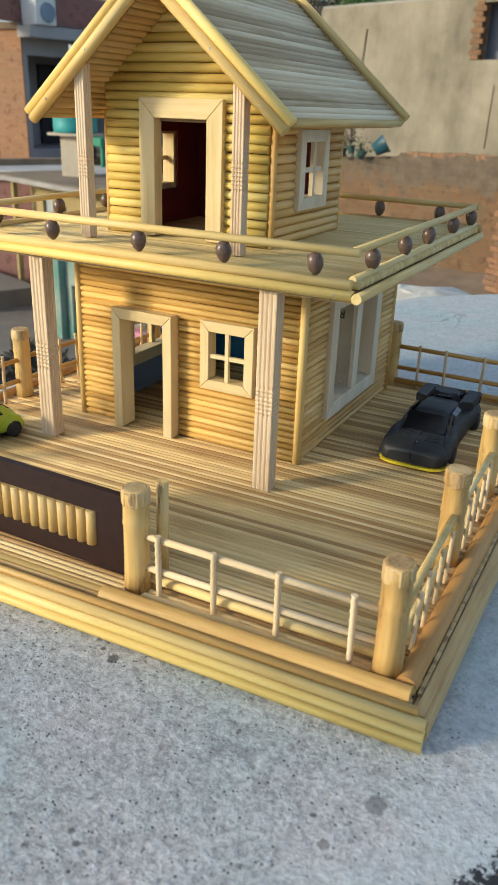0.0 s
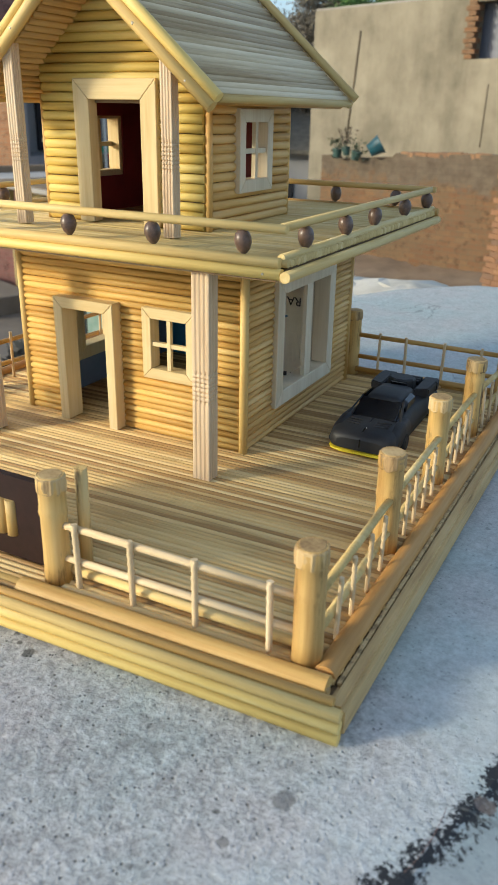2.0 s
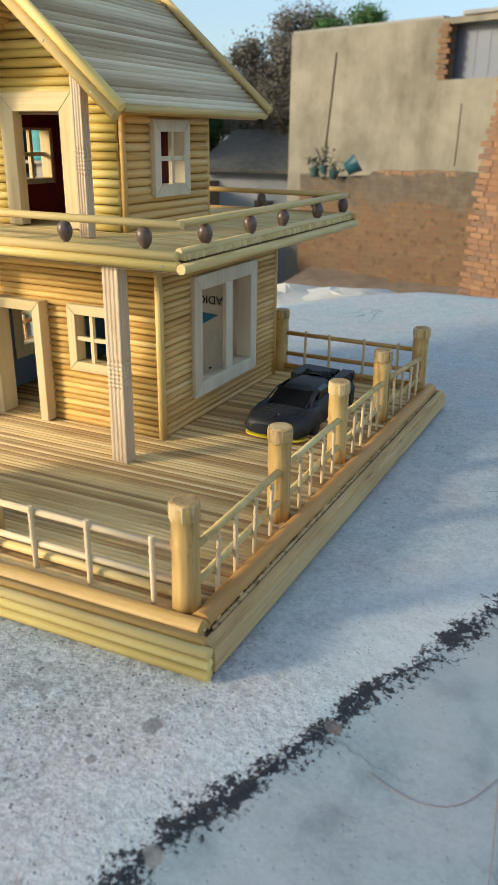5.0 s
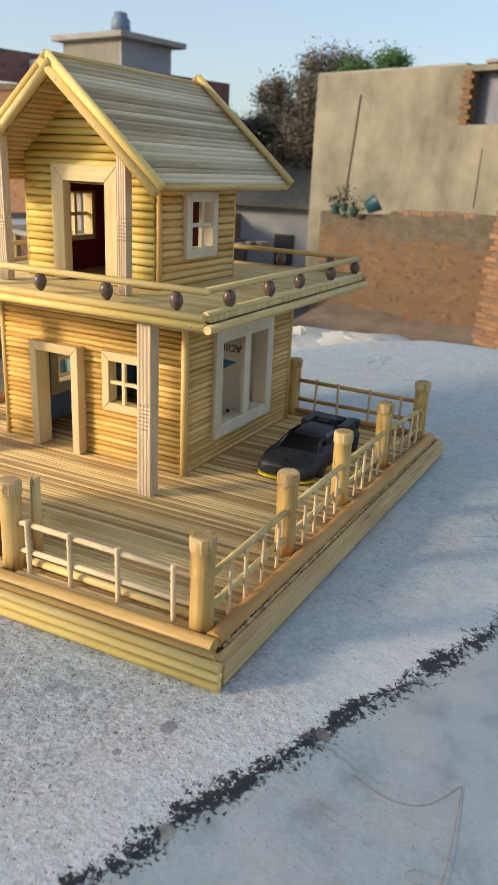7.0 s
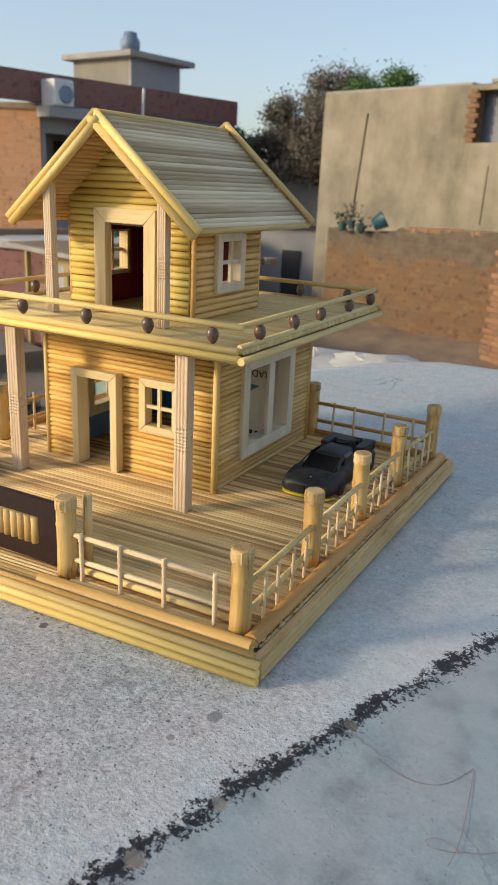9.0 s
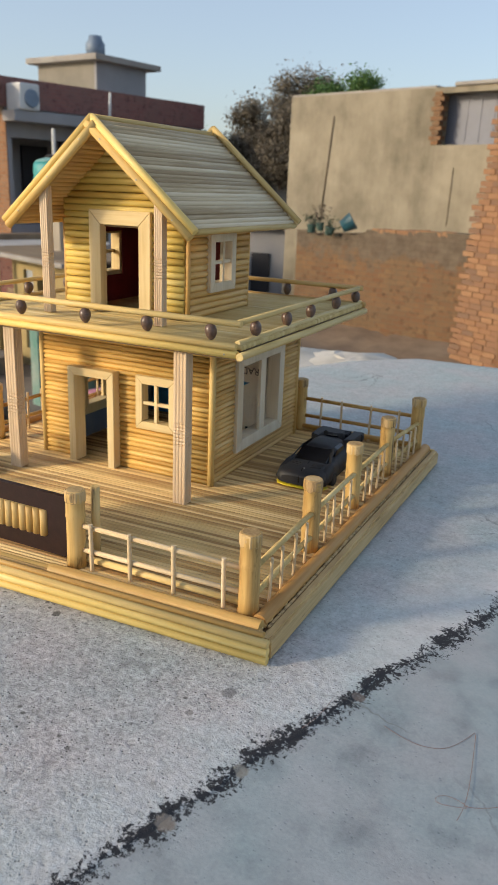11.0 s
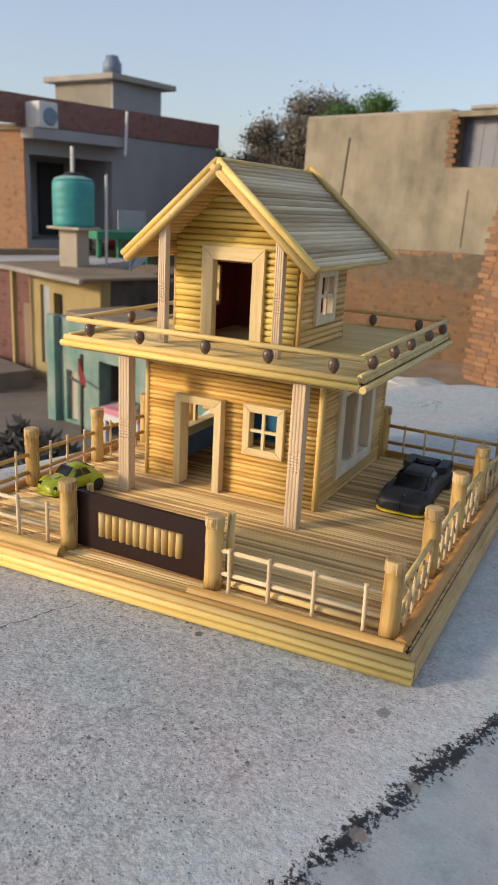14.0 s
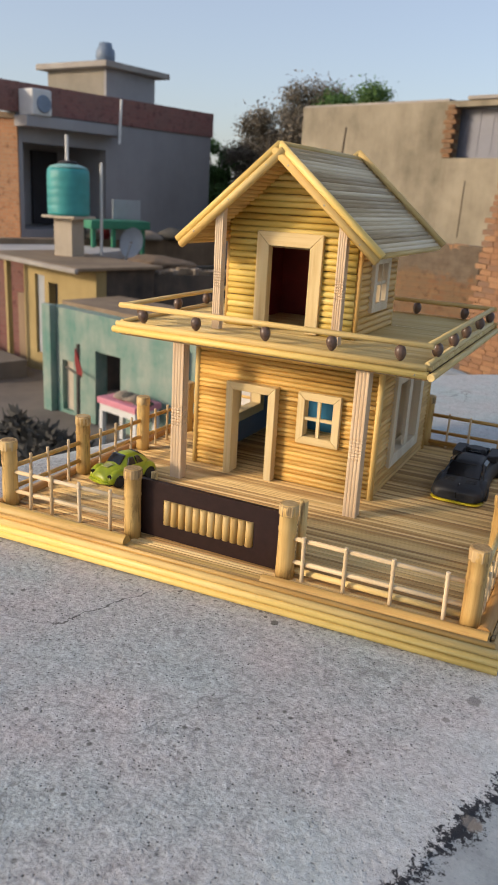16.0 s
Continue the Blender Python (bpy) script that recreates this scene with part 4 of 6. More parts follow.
for wall, y, inn in ((uf, UY0, 1), (ub, UY1, -1)):
    zt = APEX - 0.010
    q = [(UX0 + 0.003, USTOP), (UX1 - 0.003, USTOP), (AX + 0.004, zt), (AX - 0.004, zt)]
    part("gable_board", loft([[(a, y + inn * (R2 * 0.4), b) for a, b in q], [(a, y + inn * (R2 * 0.4 + 0.004), b) for a, b in q]]), M_BACK, wall)
    k = 0
    z = UZ + R2 + STEP2 * 13
    while z < APEX - 0.014:
        half = min((APEX - 0.006 - z) / SLOPE, 0.0995)
        holes = [(UDOOR[0], UDOOR[1], 0, UDOOR[3])] if inn == 1 else []
        for a, b in gaps(max(AX - half, UX0), min(AX + half, UX1), z, R2, holes):
            stick("stick", (a, y, z), b - a, R2, M_WALLTOP if inn == 1 else M_SIDE, wall, "X", 0.0003)
        z += STEP2
framed("door_frame", -0.4755, -0.3780, UZ + 0.001, 0.3735, 0.0185, "X", UY0 - 0.0044, -1, 0.014, M_FRAME, M_FRAMEZ, house, "broad pale wooden door frame of an open doorway", bottom=False)
framed("window_frame", 0.7405, 0.8125, 0.2710, 0.3495, 0.0125, "Y", UX1 + 0.0044, 1, 0.016, M_GREYFRAME, M_GREYFRAME, house, "pale wooden four-pane window frame", mull=((0.7755, 0.7805),), cross=((0.3080, 0.3125),))
framed("window_frame", 0.7405, 0.8125, 0.2710, 0.3495, 0.0125, "Y", UX0 - 0.0044, -1, 0.016, M_FRAMEZ, M_FRAMEZ, house, "pale wooden four-pane window frame", mull=((0.7755, 0.7805),), cross=((0.3080, 0.3125),))
part("lining", abox(UX0 + 0.008, UX1 - 0.008, UY1 - 0.0105, UY1 - 0.0080, UZ, USTOP), M_CARDRED, ub, "dark red card lining")
part("lining", panel(UY0 + 0.012, UY1 - 0.012, UZ, USTOP, [UWIN], 0.002, lambda u, z, d: (UX0 + 0.0080 + d, u, z)), M_CARDRED, ul, "dark red card lining")
part("lining", panel(UY0 + 0.012, UY1 - 0.012, UZ, USTOP, [UWIN], 0.002, lambda u, z, d: (UX1 - 0.0080 - d, u, z)), M_CARDRED, ur, "dark red card lining")
part("lining", abox(UX0 + 0.010, UX1 - 0.010, UY0 + 0.012, UY1 - 0.012, 0.3572, 0.3590), M_CARDRED, ub, "dark red card ceiling")
column(-0.5080, 0.634, BZ + 0.001, 0.4020, 0.0120, 0.0115, (0.058, 0.080))
column(-0.3330, 0.634, BZ + 0.001, 0.3960, 0.0120, 0.0115, (0.058, 0.080))

# roof
RY0, RY1 = 0.630, 0.918
PITCH = math.atan(SLOPE)
for side in (-1, 1):
    top, foot = Vector((AX, 0, APEX - 0.010)), Vector((AX + side * 0.1395, 0, EAVE - 0.006))
    d = (foot - top).normalized()
    up = Vector((-d.z * side, 0, d.x * side))
    if up.z < 0:
        up = -up
    l = (foot - top).length
    q = [top - up * 0.0015, foot - up * 0.0015, foot + up * 0.0015, top + up * 0.0015]
    board = part("roof_board", loft([[(p.x, RY0 + 0.004, p.z) for p in q], [(p.x, RY1 - 0.004, p.z) for p in q]]), M_ORANGE, house, "roof slope of grey weathered canes" if side == 1 else "roof slope of pale canes")
    n = 24
    for k in range(n):
        c = top + d * (l * (k + 0.5) / n) + up * 0.0040
        stick("roof_cane", (c.x, RY0, c.z), RY1 - RY0, l / n / 2 * 1.03, M_ROOF, board, "Y", 0.0003)
        c = top + d * (l * (k + 0.5) / n) - up * 0.0040
        stick("soffit_cane", (c.x, RY0 + 0.002, c.z), RY1 - RY0 - 0.004, l / n / 2, M_ORANGE, board, "Y", 0.0002)
    # barge rods at both gables
    for y, kinds in ((RY0 - 0.005, ((0.0046, 0.0050, M_YELLOW), (-0.0046, 0.0054, M_ROD))), (RY1 + 0.004, ((0.0115, 0.0046, M_BALC), (0.0025, 0.0042, M_BALC)))):
        for off, r, mt in kinds:
            a, b = top + up * off - d * (0.005 if y < 0.7 else 0.011), foot + up * off + d * 0.004
            ang = math.degrees(math.atan2(-(b - a).z, (b - a).x))
            part("barge_rod", stick_mesh((b - a).length, r, mt, 12), mt, house, "", False, pose(a.x, y - (0.001 if off < 0 and y < 0.7 else 0), a.z, 0, ang, 0))
    for k in (0.13, 0.50, 0.86):
        c = top + d * (l * k) - up * 0.0046
        part("nail", loft([ring((c.x, RY0 - 0.0118, c.z), 0.0007, "Y", 8), ring((c.x, RY0 - 0.0112, c.z), 0.0014, "Y", 8), ring((c.x, RY0 - 0.0100, c.z), 0.0014, "Y", 8)]), M_PIN, house, "", True)
    c = foot + up * 0.003 + d * 0.002
    stick("eave_rod", (c.x, RY0, c.z), RY1 - RY0, 0.0036, M_BALC, house, "Y")
stick("ridge_rod", (AX, RY0, APEX - 0.004), RY1 - RY0, 0.0042, M_BALC, house, "Y")
part("nail", loft([ring((-0.2115, BY0 - 0.0022, 0.2290), 0.0010, "Y", 8), ring((-0.2115, BY0 - 0.0008, 0.2290), 0.0010, "Y", 8)]), M_PIN, house)


# ---- toy cars ----
def super_ring(y, w, z0, z1, n=20, p=3.2, top=1.0):
    """A rounded-box cross-section, its upper half narrowed by top."""
    out = []
    zc, h = (z0 + z1) / 2, (z1 - z0) / 2
    for i in range(n):
        a = 2 * math.pi * i / n
        c, s = math.cos(a), math.sin(a)
        x = math.copysign(abs(c) ** (2 / p), c) * w
        z = math.copysign(abs(s) ** (2 / p), s) * h
        if z > 0:
            x *= 1 + (top - 1) * (z / h)
        out.append((x, y, zc + z))
    return out


def wheel(parent, x, y, z, r, w):
    t = part("wheel", loft([ring((x - w / 2, y, z), r * 0.86, "X", 18), ring((x - w * 0.35, y, z), r, "X", 18), ring((x + w * 0.35, y, z), r, "X", 18), ring((x + w / 2, y, z), r * 0.86, "X", 18)]), M_TYRE, parent, "black toy wheel", True)
    s = 1 if x > 0 else -1
    part("rim", loft([ring((x + s * w * 0.50, y, z), r * 0.60, "X", 14), ring((x + s * w * 0.56, y, z), r * 0.52, "X", 14)]), M_CARBLACK, t, "dark hub")
    return t


def black_car():
    c = thing("toy_car", "matt black plastic toy sports car with yellow lower trim", "toy car", at=(-0.170, 0.8255, DECK))
    c.rotation_euler = (0, 0, radians(0.8))
    secs = [(-0.108, 0.025, 0.007, 0.0185, 0.96), (-0.105, 0.032, 0.0055, 0.0225, 0.94), (-0.098, 0.0352, 0.005, 0.0255, 0.92), (-0.084, 0.0365, 0.005, 0.0280, 0.90), (-0.064, 0.0365, 0.005, 0.0295, 0.88), (-0.045, 0.0355, 0.005, 0.0315, 0.84),
            (-0.018, 0.0335, 0.005, 0.0330, 0.80), (0.012, 0.0345, 0.005, 0.0335, 0.82), (0.034, 0.0365, 0.005, 0.0340, 0.86), (0.058, 0.0370, 0.005, 0.0335, 0.86), (0.066, 0.0350, 0.007, 0.0315, 0.84), (0.069, 0.0310, 0.010, 0.0290, 0.84)]
    body = part("body", loft([super_ring(y, w, a, b, 28, 4.6, t) for y, w, a, b, t in secs]), M_CARBLACK, c, "", True)
    part("windscreen", loft([[(x * k, y, z) for x, z in ((-0.027, z0), (0.027, z0), (0.0225, z1), (-0.0225, z1))] for y, z0, z1, k in ((-0.067, 0.024, 0.0300, 1.0), (-0.052, 0.024, 0.0368, 0.98), (-0.040, 0.026, 0.0415, 0.90))]), M_CARGLASS, c, "glossy dark windscreen")
    roof = part("roof", loft([super_ring(y, w, a, b, 20, 5.0, t) for y, w, a, b, t in ((-0.0415, 0.0215, 0.026, 0.0418, 0.84), (-0.030, 0.0225, 0.026, 0.0440, 0.80), (-0.008, 0.0225, 0.026, 0.0448, 0.78), (0.012, 0.0215, 0.026, 0.0425, 0.78))]), M_CARBLACK, c, "", True)
    for s in (-1, 1):
        part("roof_pillar", loft([[(s * x, y, z) for x, y, z in q] for q in (((0.0275, -0.068, 0.0285), (0.0295, -0.066, 0.0285), (0.0290, -0.066, 0.0305)), ((0.0215, -0.040, 0.0420), (0.0240, -0.038, 0.0405), (0.0225, -0.038, 0.0435)))]), M_CARBLACK, roof)
        part("side_window", loft([[(s * 0.0262, y, z) for y, z in ((-0.040, 0.0320), (-0.004, 0.0330), (-0.008, 0.0395), (-0.032, 0.0395))], [(s * 0.0215, y, z) for y, z in ((-0.040, 0.0320), (-0.004, 0.0330), (-0.008, 0.0425), (-0.032, 0.0425))]]), M_CARGLASS, c, "dark side window")
    # stepped engine deck
    hexa = [(0.0165 * math.cos(math.pi * k / 4 + math.pi / 8), 0.028 + 0.0135 * math.sin(math.pi * k / 4 + math.pi / 8)) for k in range(8)]
    e = part("engine_cover", loft([[(x * k, 0.028 + (y - 0.028) * k, z) for x, y in hexa] for z, k in ((0.0325, 1.0), (0.0455, 0.97), (0.0475, 0.86))]), M_CARBLACK, c)
    part("scoop", abox(-0.0090, 0.0090, 0.0150, 0.0185, 0.0380, 0.0450, 0.0010), M_CARGLASS, e)
    for k in range(3):
        part("louvre", abox(-0.0150, 0.0150, 0.0455 + k * 0.0068, 0.0500 + k * 0.0068, 0.0335, 0.0395, 0.0010), M_CARBLACK, e)
    for s in (-1, 1):
        part("side_pod", prism([(s * 0.0185, 0.012), (s * 0.0335, 0.020), (s * 0.0345, 0.052), (s * 0.0185, 0.052)], 0.0300, 0.0405, 0.0014), M_CARBLACK, c)
        part("tail_block", prism([(s * 0.0165, 0.0535), (s * 0.0350, 0.0535), (s * 0.0335, 0.0680), (s * 0.0165, 0.0680)], 0.0280, 0.0392, 0.0012), M_CARBLACK, c)
        part("fender", loft([super_ring(y, 0.0075, 0.008, b, 14, 3.0, 0.8) for y, b in ((-0.099, 0.0175), (-0.088, 0.0265), (-0.070, 0.0300), (-0.050, 0.0290))]), M_CARBLACK, body, "", True, pose(s * 0.0290, 0, 0))
        part("headlight", abox(-0.0065, 0.0065, -0.1055, -0.0985, 0.0165, 0.0195, 0.0006), M_CARGLASS, c, "", m=pose(s * 0.0200, 0, 0, 0, 0, -s * 16))
        for k in range(3):
            part("bonnet_groove", abox(-0.0075, 0.0075, -0.0003, 0.0003, 0.0, 0.0008), M_CARBLACK, body, "", m=pose(s * 0.0150, -0.086 + k * 0.0050, 0.0274 + k * 0.0006, 5, 0, s * 9))
        wheel(c, s * 0.0330, -0.068, 0.0095, 0.0095, 0.009)
        wheel(c, s * 0.0335, 0.044, 0.0105, 0.0105, 0.010)
    part("bonnet_seam", loft([[(x, y, z) for x in (-0.0006, 0.0006) for z in ((za, zb) if x < 0 else (zb, za))] for y, za, zb in ((-0.1085, 0.0110, 0.0185), (-0.098, 0.0200, 0.0259), (-0.068, 0.0270, 0.0297))]), M_CARGLASS, body)
    part("screw", loft([ring((0.0012, -0.0925, 0.0255), 0.0009, "Z", 8), ring((0.0012, -0.0925, 0.0272), 0.0006, "Z", 8)]), M_PIN, body)
    part("trim", loft([super_ring(y, w, 0.0032, 0.0054, 24, 4.0) for y, w in ((-0.1095, 0.0225), (-0.1062, 0.0310), (-0.098, 0.0358), (-0.090, 0.0370))]), M_CARYELLOW, c, "yellow lower trim", True)
    part("chassis", abox(-0.031, 0.031, -0.092, 0.062, 0.0035, 0.0075), M_CARBLACK, c)


def lime_car():
    c = thing("toy_car", "lime green plastic toy saloon car with black windows", "toy car", at=(-0.599, 0.543, DECK))
    c.rotation_euler = (0, 0, radians(-12))
    prof = [(-0.047, 0.010, 0.006, 0.014, 0.9), (-0.044, 0.016, 0.005, 0.019, 0.8), (-0.037, 0.0195, 0.005, 0.0245, 0.7), (-0.026, 0.0215, 0.005, 0.0275, 0.68), (-0.018, 0.0220, 0.005, 0.0295, 0.7), (-0.009, 0.0220, 0.005, 0.0370, 0.66),
            (0.002, 0.0220, 0.005, 0.0405, 0.64), (0.014, 0.0220, 0.005, 0.0395, 0.64), (0.026, 0.0215, 0.005, 0.0345, 0.64), (0.037, 0.0195, 0.005, 0.0260, 0.68), (0.044, 0.015, 0.006, 0.018, 0.8), (0.047, 0.009, 0.008, 0.014, 0.9)]
    part("body", loft([super_ring(y, w, a, b, 24, 2.8, t) for y, w, a, b, t in prof]), M_LIME, c, "", True)
    # windows a hair proud of the cabin
    wq = [(-0.0125, 0.0285), (0.0125, 0.0285), (0.0098, 0.0385), (-0.0098, 0.0385)]
    part("windscreen", loft([[(x, -0.0195 + (z - 0.0285) * 1.05, z) for x, z in wq], [(x, -0.0155 + (z - 0.0285) * 1.05, z) for x, z in wq]]), M_CARGLASS, c, "black windscreen")
    part("rear_window", loft([[(x * 0.8, 0.0335 - (z - 0.0285) * 1.4, z) for x, z in wq], [(x * 0.8, 0.0305 - (z - 0.0285) * 1.4, z) for x, z in wq]]), M_CARGLASS, c, "black rear window")
    for s in (-1, 1):
        for a, b in ((-0.0100, 0.0045), (0.0065, 0.0190)):
            q = [(a, 0.0270), (b, 0.0270), (b - (0.002 if b < 0.01 else 0.006), 0.0360), (a + (0.005 if a < 0 else 0.0), 0.0360)]
            part("side_window", loft([[(s * (0.0205 - (z - 0.0270) * 0.42), y, z) for y, z in q], [(s * (0.0180 - (z - 0.0270) * 0.42), y, z) for y, z in q]]), M_CARGLASS, c, "black side window")
        for yy in (-0.0285, 0.0285):
            f = part("fender", loft([super_ring(yy + v, 0.0068 * k, 0.006, 0.010 + 0.0145 * k, 16, 2.4, 0.9) for v, k in ((-0.0155, 0.25), (-0.011, 0.75), (-0.004, 1.0), (0.004, 1.0), (0.011, 0.75), (0.0155, 0.25))]), M_LIME, c, "", True, pose(s * 0.0185, 0, 0))
            wheel(c, s * 0.0222, yy, 0.0092, 0.0092, 0.0070)
        part("headlight", loft([ring((s * 0.0172, -0.0425, 0.0165), 0.0034, "Y", 14), ring((s * 0.0172, -0.0395, 0.0165), 0.0036, "Y", 14)]), M_CARGLASS, c, "black round headlight", True)
    part("bumper", loft([super_ring(y, w, 0.0065, 0.0105, 16, 3) for y, w in ((-0.0495, 0.012), (-0.0475, 0.019), (-0.044, 0.021))]), M_LIME, c, "", True)
    dq = [(-0.0052, -0.0335), (0.0045, -0.0335), (0.0060, -0.0245), (-0.0045, -0.0240)]
    part("decal", loft([[(x, y, 0.0255 + (y + 0.0335) * 0.28) for x, y in dq], [(x, y, 0.0268 + (y + 0.0335) * 0.28) for x, y in dq]]), M_DECAL, c, "worn printed emblem")
    part("chassis", abox(-0.018, 0.018, -0.042, 0.042, 0.0035, 0.0070), M_CARBLACK, c)


black_car()
lime_car()


# ---- fibres on the slab ----
def fibre(pts):
    cu = bpy.data.curves.new("fibre", "CURVE")
    cu.dimensions, cu.bevel_depth, cu.bevel_resolution = "3D", 0.00018, 1
    sp = cu.splines.new("NURBS")
    sp.points.add(len(pts) - 1)
    for p, q in zip(sp.points, pts):
        p.co = (*q, 1)
    sp.use_endpoint_u, sp.order_u = True, 3
    ob = new("dry_fibre", cu)
    cu.materials.append(M_FIBRE)
    return tagged(ob, "thin reddish dry plant fibre lying on the concrete", "fibre", "fibres on the slab")


def slope_z(x, y):
    o = (x - LINE_A[0]) * LINE_N[0] + (y - LINE_A[1]) * LINE_N[1]
    return -0.003 - max(0.0, o) * 0.085 + 0.0004


for path in ([(0.068, 0.350), (0.089, 0.343), (0.111, 0.346), (0.126, 0.359), (0.136, 0.384)], [(0.137, 0.383), (0.142, 0.345), (0.146, 0.302), (0.143, 0.286)], [(0.147, 0.303), (0.134, 0.307), (0.123, 0.299), (0.128, 0.292), (0.147, 0.301)], [(0.145, 0.302), (0.158, 0.305), (0.175, 0.322)], [(0.012, 0.310), (0.022, 0.335), (0.020, 0.372)]):
    fibre([(x, y, slope_z(x, y)) for x, y in path])


# ---- surroundings ----
def az_at(az_deg, dist, z=0.0, eye=(0.05, -0.25)):
    a = radians(az_deg + 1.5 - 0.028 * az_deg)
    low = dist * (0.0155 - 0.00023 * az_deg) if -3.0 < z else 0.0
    return Vector((eye[0] - math.sin(a) * dist, eye[1] + math.cos(a) * dist, z - low))


def facade_frame(p, q):
    """A pose whose local x runs from p to q, local -y faces the viewer, z up."""
    d = (q - p)
    return pose(p.x, p.y, (p.z + q.z) / 2, 0, 0, math.degrees(math.atan2(d.y, d.x))), math.hypot(d.x, d.y)


GROUND = -3.4
gb = bmesh.new()
rows = []
for k in range(41):
    y = -60 + 5 * k
    rows.append([(x * 5.0, y, GROUND + 0.35 * noise.noise((x * 0.7, y * 0.14, 0))) for x in range(-30, 31)])
loft(rows, closed=False, caps=False, bm=gb)
solid("ground", gb, M_EARTH, "bare brown earth and rubble ground", "ground", kind="structure", smooth=True)

# building under the slab
bm = bmesh.new()
box(bm, -0.70, 1.9, -4.0, 1.55, GROUND - 0.2, -0.37)
solid("wall_own_house", bm, M_CREAM, "plain rendered wall under the rooftop slab", "wall", kind="structure")


def beige_building():
    p, q = az_at(22.6, 17.7), az_at(6.0, 14.5)
    m, l = facade_frame(p, q)
    b = thing("neighbour_house", "beige rendered house with stained wall and an opening under the roof", "house")
    b.matrix_basis = m
    top, w0 = 2.40, l * 0.60 + 0.34
    part("wall", panel(0, l, GROUND - 0.3, top, [(w0, min(w0 + 2.4, l - 0.2), 1.44, top - 0.10)], 0.3, lambda u, z, d: (u, d, z)), M_BEIGE, b, "stained beige render")
    part("wall", abox(0, 0.3, 0.31, 7, GROUND - 0.3, top), M_BEIGE, b)
    part("wall", abox(0.31, l, 6.7, 7, GROUND - 0.3, top - 0.02), M_BEIGE, b)
    part("roof", abox(w0 + 0.3, l + 0.6, -0.05, 7.2, top + 0.004, top + 0.07, 0.02), M_SLABEDGE, b, "flat concrete roof slab")
    part("roof", abox(0.02, w0 - 0.105, 0.01, 7, top + 0.002, top + 0.04), M_SLABEDGE, b, "flat concrete roof slab")
    s = part("shutter", abox(w0 - 0.05, w0 + 2.4, 0.31, 0.36, 1.45, top - 0.1), M_BLUETIN, b, "grey corrugated sheet")
    for k in range(9):
        part("shutter_rib", abox(w0 + 0.06 + k * 0.27, w0 + 0.14 + k * 0.27, 0.302, 0.309, 1.5, top - 0.14), M_BLUETIN, s)
    for k in range(11):
        part("brick", abox(w0 - 0.10 - 0.05 * (k % 2), w0 + 0.05 + 0.05 * (k % 2), -0.02, 0.12, 1.44 + k * 0.082, 1.512 + k * 0.082, 0.006), M_PIER, b)
    # thin rods added to draw the two dark vertical lines on the wall
    part("pipe", rod((w0 + 0.42, -0.010, 0.05), (w0 + 0.44, -0.010, 1.05), 0.007), M_PATCH, b, "thin brown rod drawing a vertical line on the render", True)
    part("pipe", rod((1.02, -0.012, 0.1), (1.21, -0.012, 2.0), 0.016), M_PATCH, b, "thin brown rod drawing a vertical line on the render", True)


beige_building()


def brick_walls():
    rr = random.Random(31)
    # low broken wall before the beige house
    p, q = az_at(21.6, 14.8), az_at(9.2, 13.2)
    m, l = facade_frame(p, q)
    prof = [(0, -0.15), (l * 0.06, -0.14), (l * 0.07, -0.20), (l * 0.42, -0.12), (l * 0.44, -0.06), (l * 0.66, -0.10), (l * 0.67, -0.05), (l * 0.84, -0.02), (l, -0.02)]
    bm = bmesh.new()
    for (a, za), (c, zc) in zip(prof, prof[1:]):
        loft([[(a, 0, GROUND - 0.3), (c, 0, GROUND - 0.3), (c, 0, zc), (a, 0, za)], [(a, 0.3, GROUND - 0.3), (c, 0.3, GROUND - 0.3), (c, 0.3, zc), (a, 0.3, za)]], bm=bm)
    w = solid("brick_wall", bm, M_OLDBRICK, "low weathered orange brick wall, patched with grey render", "wall", m=m)
    for k in range(16):
        u = l * 0.50 + k * 0.118
        if rr.random() < 0.85 and u < l - 0.2:
            part("brick", BRICK, M_PIECE, w, m=pose(u, 0.06, -0.075 + 0.02 * rr.random() + 0.05 * (u / l - 0.5), rr.uniform(-4, 4), rr.uniform(-3, 3), rr.uniform(-8, 8)))
    # tall brick pier, its broken edge stepping back course by course
    p, q = az_at(9.3, 12.4), az_at(-3, 10.5)
    m, l = facade_frame(p, q)

    def edge(z):
        for (za, a), (zb, b) in zip(((-3.5, -0.27), (0.2, -0.02), (1.1, 0.15), (2.7, 0.32)), ((0.2, -0.02), (1.1, 0.15), (2.7, 0.32))):
            if z <= zb:
                return a + (b - a) * (z - za) / (zb - za)
        return 0.32
    rings = [[(edge(z) + 0.16, 0.012, z), (l, 0.012, z), (l, 0.35, z), (edge(z) + 0.16, 0.35, z)] for z in (GROUND, 0.2, 1.1, 2.6)]
    w = solid("brick_wall", loft(rings), M_PIER, "tall rough orange brick wall with broken edge", "wall", m=m)
    row = 0
    z = -2.25
    while z < 2.1:
        u = edge(z) + rr.uniform(-0.03, 0.05) + (0.06 if row % 2 else 0.0)
        for k in range(4):
            part("brick", BRICK, M_PIECE, w, m=pose(u + 0.115 + k * 0.240, 0.055 + rr.uniform(-0.006, 0.008), z, rr.uniform(-1.5, 1.5), rr.uniform(-1.5, 1.5), rr.uniform(-2, 2)))
        z += 0.083
        row += 1


BRICK = mesh_of("brick", abox(-0.114, 0.114, -0.055, 0.055, -0.036, 0.036, 0.006), M_PIECE)
brick_walls()


